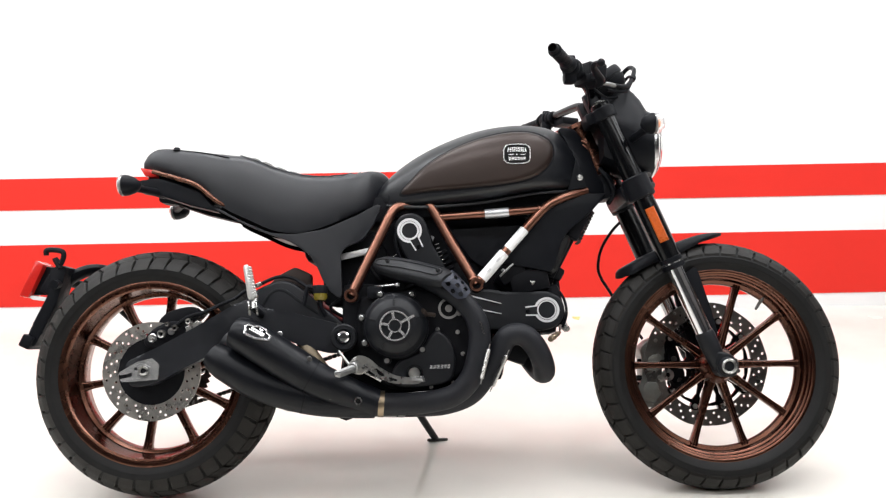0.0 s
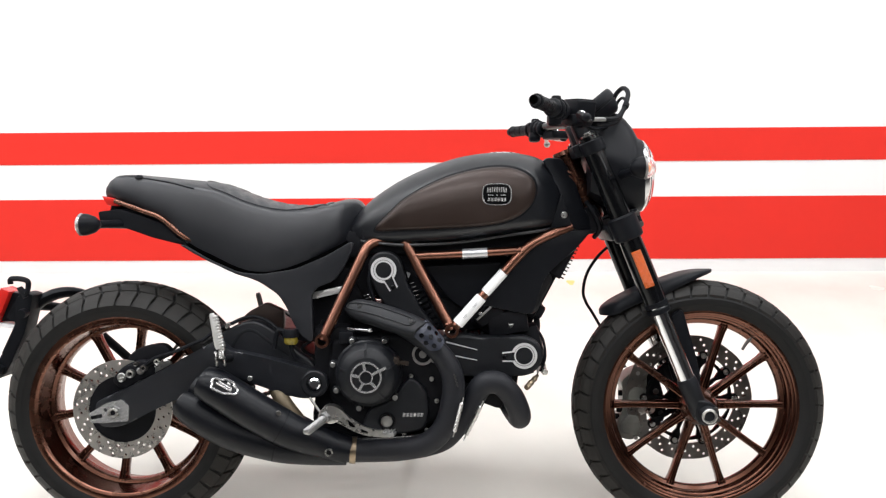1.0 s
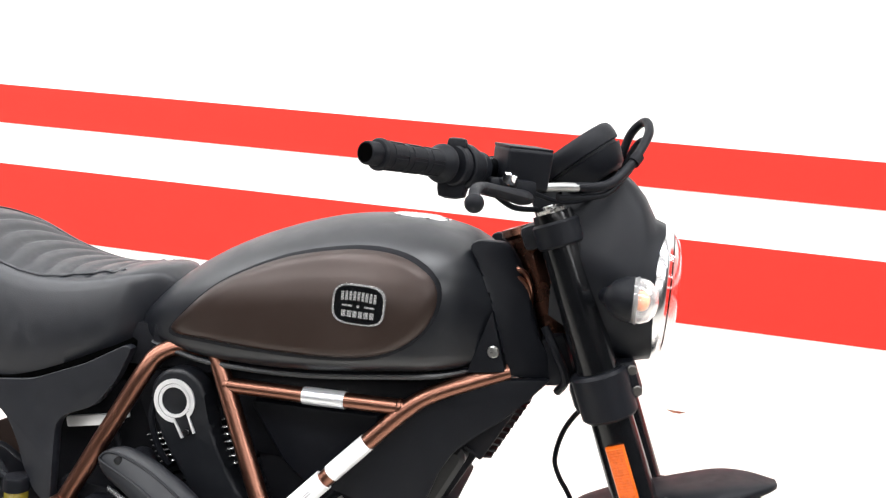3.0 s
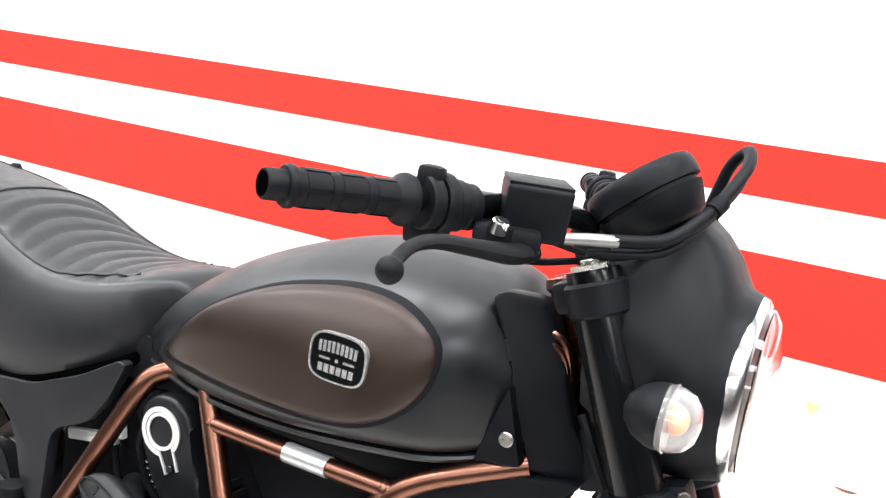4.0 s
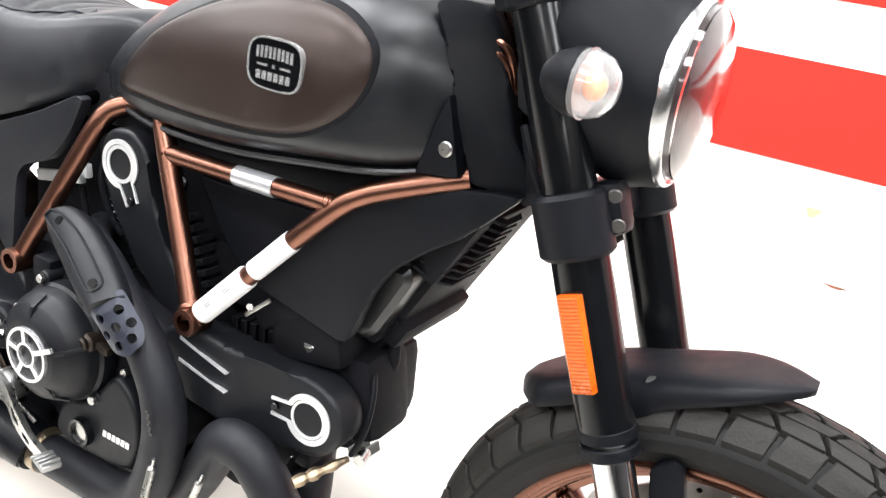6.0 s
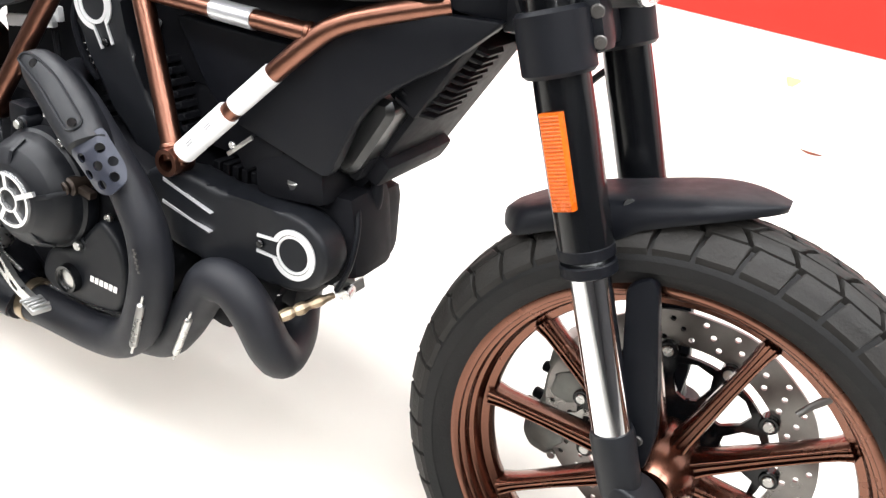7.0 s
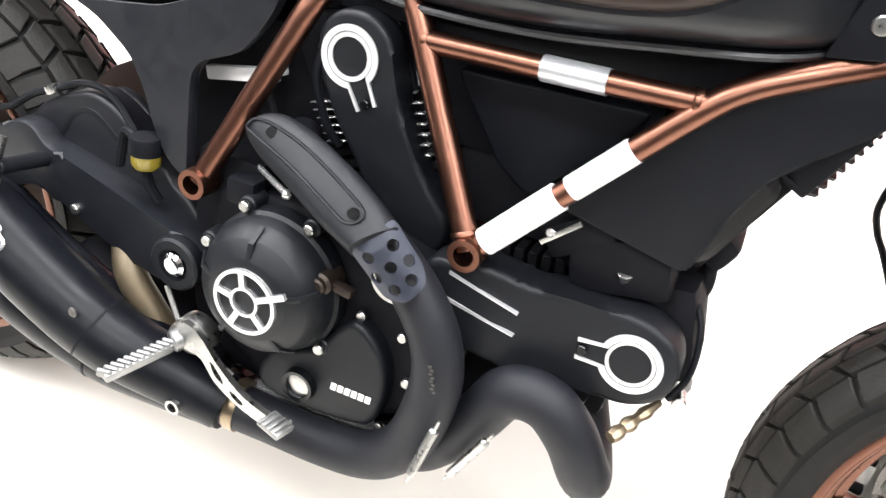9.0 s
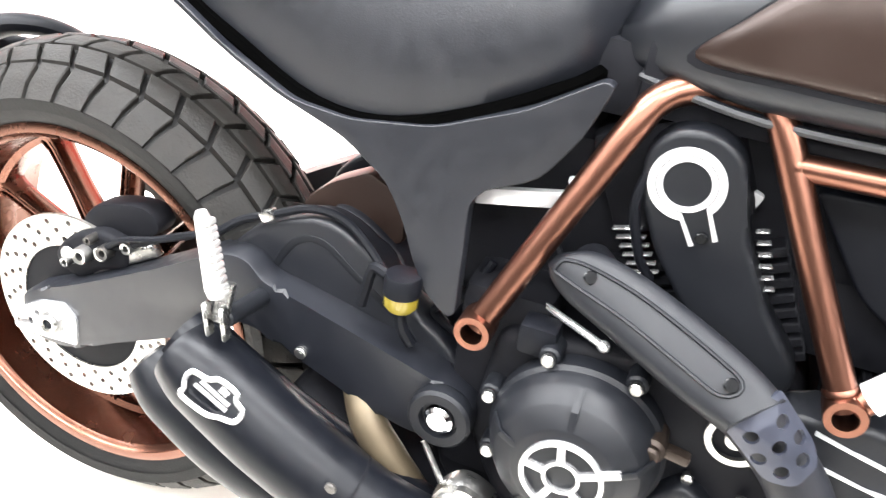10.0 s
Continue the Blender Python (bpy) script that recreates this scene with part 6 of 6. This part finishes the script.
for s in (-1, 1):
    p0, p1 = mir(GR[0], s), mir((1.061, -0.294, 1.032), s)
    ax = (p1 - p0).normalized()
    b = B()
    st = [(-0.002, 0.0118), (0.000, 0.0128), (0.013, 0.0128), (0.0135, 0.0160), (0.016, 0.0178), (0.019, 0.0178), (0.0205, 0.0158), (0.044, 0.0157), (0.0448, 0.0146), (0.0468, 0.0146), (0.0476, 0.0157), (0.074, 0.0157), (0.0748, 0.0146), (0.0768, 0.0146), (0.0776, 0.0157), (0.104, 0.0158), (0.108, 0.0185), (0.112, 0.0225), (0.116, 0.0235), (0.120, 0.0225)]
    rings = []
    u = ax.cross(Vector((0, 0, 1))).normalized()
    v = ax.cross(u)
    for h, r in st:
        rings.append([p0 + ax * (h - 0.004) + (u * math.cos(a) + v * math.sin(a)) * r * 0.9 for a in (2 * math.pi * k / 24 for k in range(24))])
    loft(b, rings)
    grip = part("grip", b, PLASTIC, bike, "black rubber grip with raised blocks", sharp=30)
    for k in range(6):
        a = 2 * math.pi * (k + 0.5) / 6
        for h in (0.0325, 0.061, 0.0905):
            b = B()
            rg = []
            for hh, lift in ((-0.0105, -0.001), (-0.0095, 0.0008), (0.0095, 0.0008), (0.0105, -0.001)):
                rg.append([p0 + ax * (h + hh) + (u * math.cos(a + w) + v * math.sin(a + w)) * r * 0.9 for w, r in ((-0.42, 0.0145), (-0.40, 0.0157 + lift), (-0.2, 0.0157 + lift), (0.0, 0.0157 + lift), (0.2, 0.0157 + lift), (0.40, 0.0157 + lift), (0.42, 0.0145))])
            loft(b, rg)
            part("grip_block", b, PLASTIC, grip, sharp=50)
    # solid black plug for the dark inside of the hollow bar end
    b = B()
    rod(b, p0 - ax * 0.0064, p0 + ax * 0.006, 0.0092, seg=18)
    part("bar_bore", b, UNLIT_BLACK, grip)
    # switch housing
    b = B()
    q0 = p0 + ax * 0.128
    for h, r in ((0.0, 0.0225), (0.013, 0.0255), (0.026, 0.0215), (0.040, 0.0195)):
        rod(b, q0 + ax * h, q0 + ax * (h + 0.0125), r, seg=20, edge=0.002)
    block(b, q0 + ax * 0.008 + Vector((0, 0, 0.020)), (0.022, 0.016, 0.020), 0.006)
    block(b, q0 + ax * 0.020 + Vector((-0.008, 0, -0.021)), (0.032, 0.034, 0.030), 0.010)
    sw = part("switch_housing", b, PLASTIC, bike, "black plastic switch housing")
    b = B()
    tube(b, [q0 + ax * 0.012 + Vector((-0.02, 0, 0.010)), q0 + ax * 0.026 + Vector((-0.023, 0, 0.012))], 0.006, 10, smooth=False)
    part("switch_button", b, DEEP_BLACK, sw)
    # lever
    b = B()
    L = [mir((1.138, -0.238, 1.004), s), mir((1.136, -0.275, 1.005), s), mir((1.122, -0.308, 1.009), s), mir((1.108, -0.342, 1.013), s), mir((1.106, -0.375, 1.012), s), mir((1.109, -0.400, 1.005), s), mir((1.112, -0.412, 1.000), s)]
    tube(b, L, [0.0115, 0.0115, 0.0092, 0.0078, 0.0060, 0.0054, 0.0062], 12, flat=0.75)
    ball(b, L[-1], (0.0095, 0.0095, 0.0095))
    lever = part("lever", b, PLASTIC if s < 0 else ALLOY, bar, "black brake lever with ball end" if s < 0 else "silver clutch lever with ball end")
    b = B()
    block(b, mir((1.116, -0.238, 1.012), s), (0.055, 0.055, 0.022), 0.006, (0, 0, 25))
    rod(b, mir((1.120, -0.262, 1.006), s), mir((1.120, -0.262, 1.024), s), 0.011, seg=16, edge=0.002)
    part("lever_perch", b, PLASTIC, bar)
    bolt(bar, mir((1.122, -0.272, 1.018), s), 0.0075, 0.012, CHROME, (0.3, -0.2, 1))
b = B()
t = bmesh.new()
bmesh.ops.create_cube(t, size=1)
bmesh.ops.scale(t, vec=(0.052, 0.048, 0.046), verts=t.verts)
for v in t.verts:
    if v.co.z > 0:
        v.co.x *= 1.06
        v.co.y *= 1.06
bmesh.ops.bevel(t, geom=list(t.edges), offset=0.005, segments=3, profile=0.6, affect="EDGES")
join(b, t, pose(1.128, -0.217, 1.036, 4, 0, 30))
mcyl = part("brake_fluid_reservoir", b, PLASTIC, bike, "square black brake fluid reservoir")
b = B()
block(b, (1.128, -0.217, 1.0595), (0.0535, 0.0495, 0.0035), 0.0012, (4, 0, 30))
part("reservoir_lid", b, PLASTIC, mcyl)
b = B()
tube(b, [(1.148, -0.212, 1.016), (1.170, -0.196, 1.0185), (1.191, -0.177, 1.020)], [0.0046, 0.0050, 0.0056, 0.0056], 12)
part("hose_fitting", b, PEG_ALLOY, bar, "silver hose fitting")
for pts, r in (([(1.188, -0.179, 1.020), (1.224, -0.148, 1.026), (1.246, -0.118, 1.048), (1.256, -0.100, 1.066), (1.267, -0.070, 1.096), (1.261, -0.037, 1.112), (1.245, -0.020, 1.096), (1.235, -0.014, 1.060), (1.220, -0.010, 0.99)], 0.0060),
               ([(1.170, -0.186, 1.006), (1.222, -0.146, 1.014), (1.246, -0.112, 1.042), (1.262, -0.066, 1.076), (1.259, -0.030, 1.088), (1.246, -0.018, 1.066), (1.228, -0.012, 0.99)], 0.0038)):
    b = B()
    tube(b, pts, r, 10)
    part("control_hose", b, PLASTIC, bar, "black control hose looping over the cowl")
b = B()
rod(b, (1.252, -0.110, 1.056), (1.257, -0.102, 1.065), 0.0080, seg=14)
part("hose_clip", b, DEEP_BLACK, bar)
b = B()
tube(b, [(1.135, -0.19, 1.010), (1.18, -0.14, 1.000), (1.235, -0.09, 1.020)], 0.003, 8)
tube(b, [(1.10, -0.26, 1.01), (1.12, -0.20, 0.99), (1.14, -0.10, 0.985)], 0.0035, 8)
part("thin_cable", b, PLASTIC, bar)

# ---------- front side panels and oil cooler ----------
P_UP = [(1.056, 0.929), (1.066, 0.937), (1.104, 0.936), (1.122, 0.912), (1.140, 0.870), (1.160, 0.815), (1.184, 0.776), (1.181, 0.757), (1.124, 0.762), (1.119, 0.785), (1.108, 0.821), (1.092, 0.863), (1.075, 0.897)]
P_LOW = [(0.890, 0.582), (0.915, 0.624), (1.006, 0.703), (1.040, 0.730), (1.110, 0.757), (1.182, 0.762), (1.150, 0.727), (1.128, 0.704), (1.097, 0.681), (1.068, 0.655), (1.051, 0.624), (1.034, 0.570), (1.028, 0.557), (1.016, 0.557)]
for s in (-1, 1):
    b = B()
    prism(b, chamfered(P_LOW, 0.008, 2), s * 0.108, s * 0.126, 0.005, 2, lambda x, z: s * (-0.040 * max(0, (x - 1.04) / 0.12) + 0.006))
    part("cooler_side_panel", b, FRONT_BLACK, bike, "flat matt black panel below the tank")
    b = B()
    prism(b, chamfered(P_UP, 0.008, 2), s * 0.108, s * 0.133, 0.005, 2, lambda x, z: s * (-0.058 * max(0, (x - 1.05) / 0.12) - 0.030 * max(0, (z - 0.84) / 0.09)))
    pn = part("tank_front_panel", b, FRONT_BLACK, bike, "matt black shroud at the front of the tank")
    b = B()
    prism(b, chamfered([(1.099, 0.850), (1.124, 0.772), (1.074, 0.764), (1.080, 0.785)], 0.004, 2), s * 0.100, s * 0.1185, 0.003, 2)
    part("corner_piece", b, PLASTIC, pn)
    bolt(pn, (1.106, s * 0.1185, 0.797), 0.0080, 0.004, ALLOY, (0, s, 0))
b = B()
pm2 = pose(1.088, 0, 0.642, 0, 28, 0)
t = bmesh.new()
block(t, (-0.010, 0.027, -0.030), (0.034, 0.178, 0.224), 0.006)
block(t, (-0.007, -0.072, 0.053), (0.040, 0.032, 0.102), 0.004)
join(b, t, pm2)
cooler = part("oil_cooler", b, DEEP_BLACK, bike, "black finned oil cooler behind the front wheel")
for k in range(22):
    b, t = B(), bmesh.new()
    block(t, (-0.0005, 0.030, -0.070 + 0.0065 * k), (0.0125, 0.160, 0.002), 0)
    join(b, t, pm2)
    part("fin", b, DEEP_BLACK, cooler)
OUTER = [(-0.034, -0.078), (-0.016, -0.093), (0.010, -0.086), (0.024, -0.064), (0.024, -0.010)]
for k in range(10):
    b, t = B(), bmesh.new()
    w = 1.0 - 0.035 * k
    loop = [(x, y * w) for x, y in OUTER] + [(x - 0.007, y * w + 0.009) for x, y in reversed(OUTER)]
    z0 = 0.006 + 0.0098 * k
    loft(t, [[Vector((x, y, z)) for x, y in loop] for z in (z0, z0 + 0.0034)])
    join(b, t, pm2)
    part("guard_rib", b, DEEP_BLACK, cooler, "black chevron rib of the cooler guard")
b = B()
block(b, (1.032, -0.06, 0.563), (0.030, 0.05, 0.04), 0.010, (0, 28, 0))
block(b, (1.050, 0.012, 0.556), (0.030, 0.16, 0.036), 0.010, (0, 28, 0))
tube(b, [(1.046, -0.05, 0.54), (1.048, -0.05, 0.51), (1.035, -0.045, 0.48)], 0.008, 10)
part("cooler_bracket", b, DEEP_BLACK, cooler)
b = B()
sp = [Vector((1.044, -0.112, 0.404)).lerp(Vector((1.012, -0.172, 0.386)), k / 12) for k in range(13)]
tube(b, sp, [0.004, 0.0045, 0.0050, 0.0070, 0.0070, 0.0055, 0.0055, 0.0082, 0.0082, 0.0058, 0.0078, 0.0078, 0.0065], 8, smooth=False)
part("lambda_sensor", b, BRASS, bike, "heat-tinted exhaust sensor")
b = B()
block(b, (0.962, -0.075, 0.390), (0.066, 0.085, 0.050), 0.010, (0, 8, 0))
part("head_base", b, DEEP_BLACK, bike, "black lower face of the front cylinder head")
for k in range(5):
    b = B()
    block(b, (0.950 + 0.0022 * k, -0.122, 0.404 - 0.0055 * k), (0.032, 0.010, 0.0022), 0.0006, (0, 8, 0), 1)
    part("head_fin", b, MACHINED, bike, "bright fin edge below the belt cover")
b = B()
prism(b, chamfered([(1.014, 0.556), (1.032, 0.551), (1.046, 0.564), (1.082, 0.638), (1.076, 0.654), (1.050, 0.652), (1.030, 0.612)], 0.006, 2), -0.102, -0.045, 0.013, 1)
part("cooler_tank", b, SATIN_MOULD, cooler, "satin black end tank of the oil cooler", sharp=20)
b = B()
rod(b, (1.058, -0.10, 0.415), (1.062, -0.118, 0.412), 0.008, seg=12, edge=0.001)
part("plug", b, ALLOY, bike, "small silver plug")
for dx in (-0.010, 0.004):
    b = B()
    block(b, (1.058 + dx, -0.098, 0.416), (0.0028, 0.030, 0.016), 0.0008, (18, 0, -20), 1)
    part("sensor_clip", b, PEG_ALLOY, bike, "thin bent metal clip below the belt cover")
b = B()
tube(b, [(1.04, -0.08, 0.52), (1.058, -0.10, 0.49), (1.062, -0.115, 0.45), (1.050, -0.118, 0.415)], 0.0035, 8)
part("sensor_wire", b, PLASTIC, bike, "black sensor wire")

# the steered parts stand a little straighter than the rest
STRAIGHTEN = Matrix(((1, 0, 0, 0), (0, 1, -0.010, 0.010 * 0.315), (0, 0, 1, 0), (0, 0, 0, 1)))
for o in list(bike.children):
    n = o.name.split(".")[0]
    if n == "rear_wheel":
        o.location.y = -0.032
    elif n in ("fork_leg", "upper_clamp", "lower_clamp", "brake_hose"):
        o.location.y = FORE
        for q in (o, *o.children_recursive):
            q.data.transform(STRAIGHTEN)
    elif n in ("front_wheel", "front_caliper"):
        o.location.y = -0.036 if n == "front_wheel" else FORE
    elif n in ("headlight_cowl", "headlight"):
        o.location.x, o.location.y = -0.010, BAR_Y
    elif n == "front_fender":
        o.location.y = -0.030

# ---------- floor details ----------
for mx, my, wx, wy, mat, nm, lab in ((1.410, 1.304, 0.03, 0.012, BRASS, "floor_chip", "small brown chip in the white floor"), (1.290, 1.615, 0.022, 0.05, STAIN, "floor_stain", "faint yellow stain on the white floor")):
    b = B()
    out = [(mx + wx * math.cos(a) * (0.7 + 0.3 * math.sin(3 * a)), my + wy * math.sin(a) * (0.75 + 0.25 * math.cos(2 * a))) for a in (2 * math.pi * k / 24 for k in range(24))]
    loft(b, [[Vector((x, y, FLOOR_Z + z)) for x, y in out] for z in (-0.002, 0.0006)])
    tagged(part(nm, b, mat), lab, "floor mark", kind="structure")
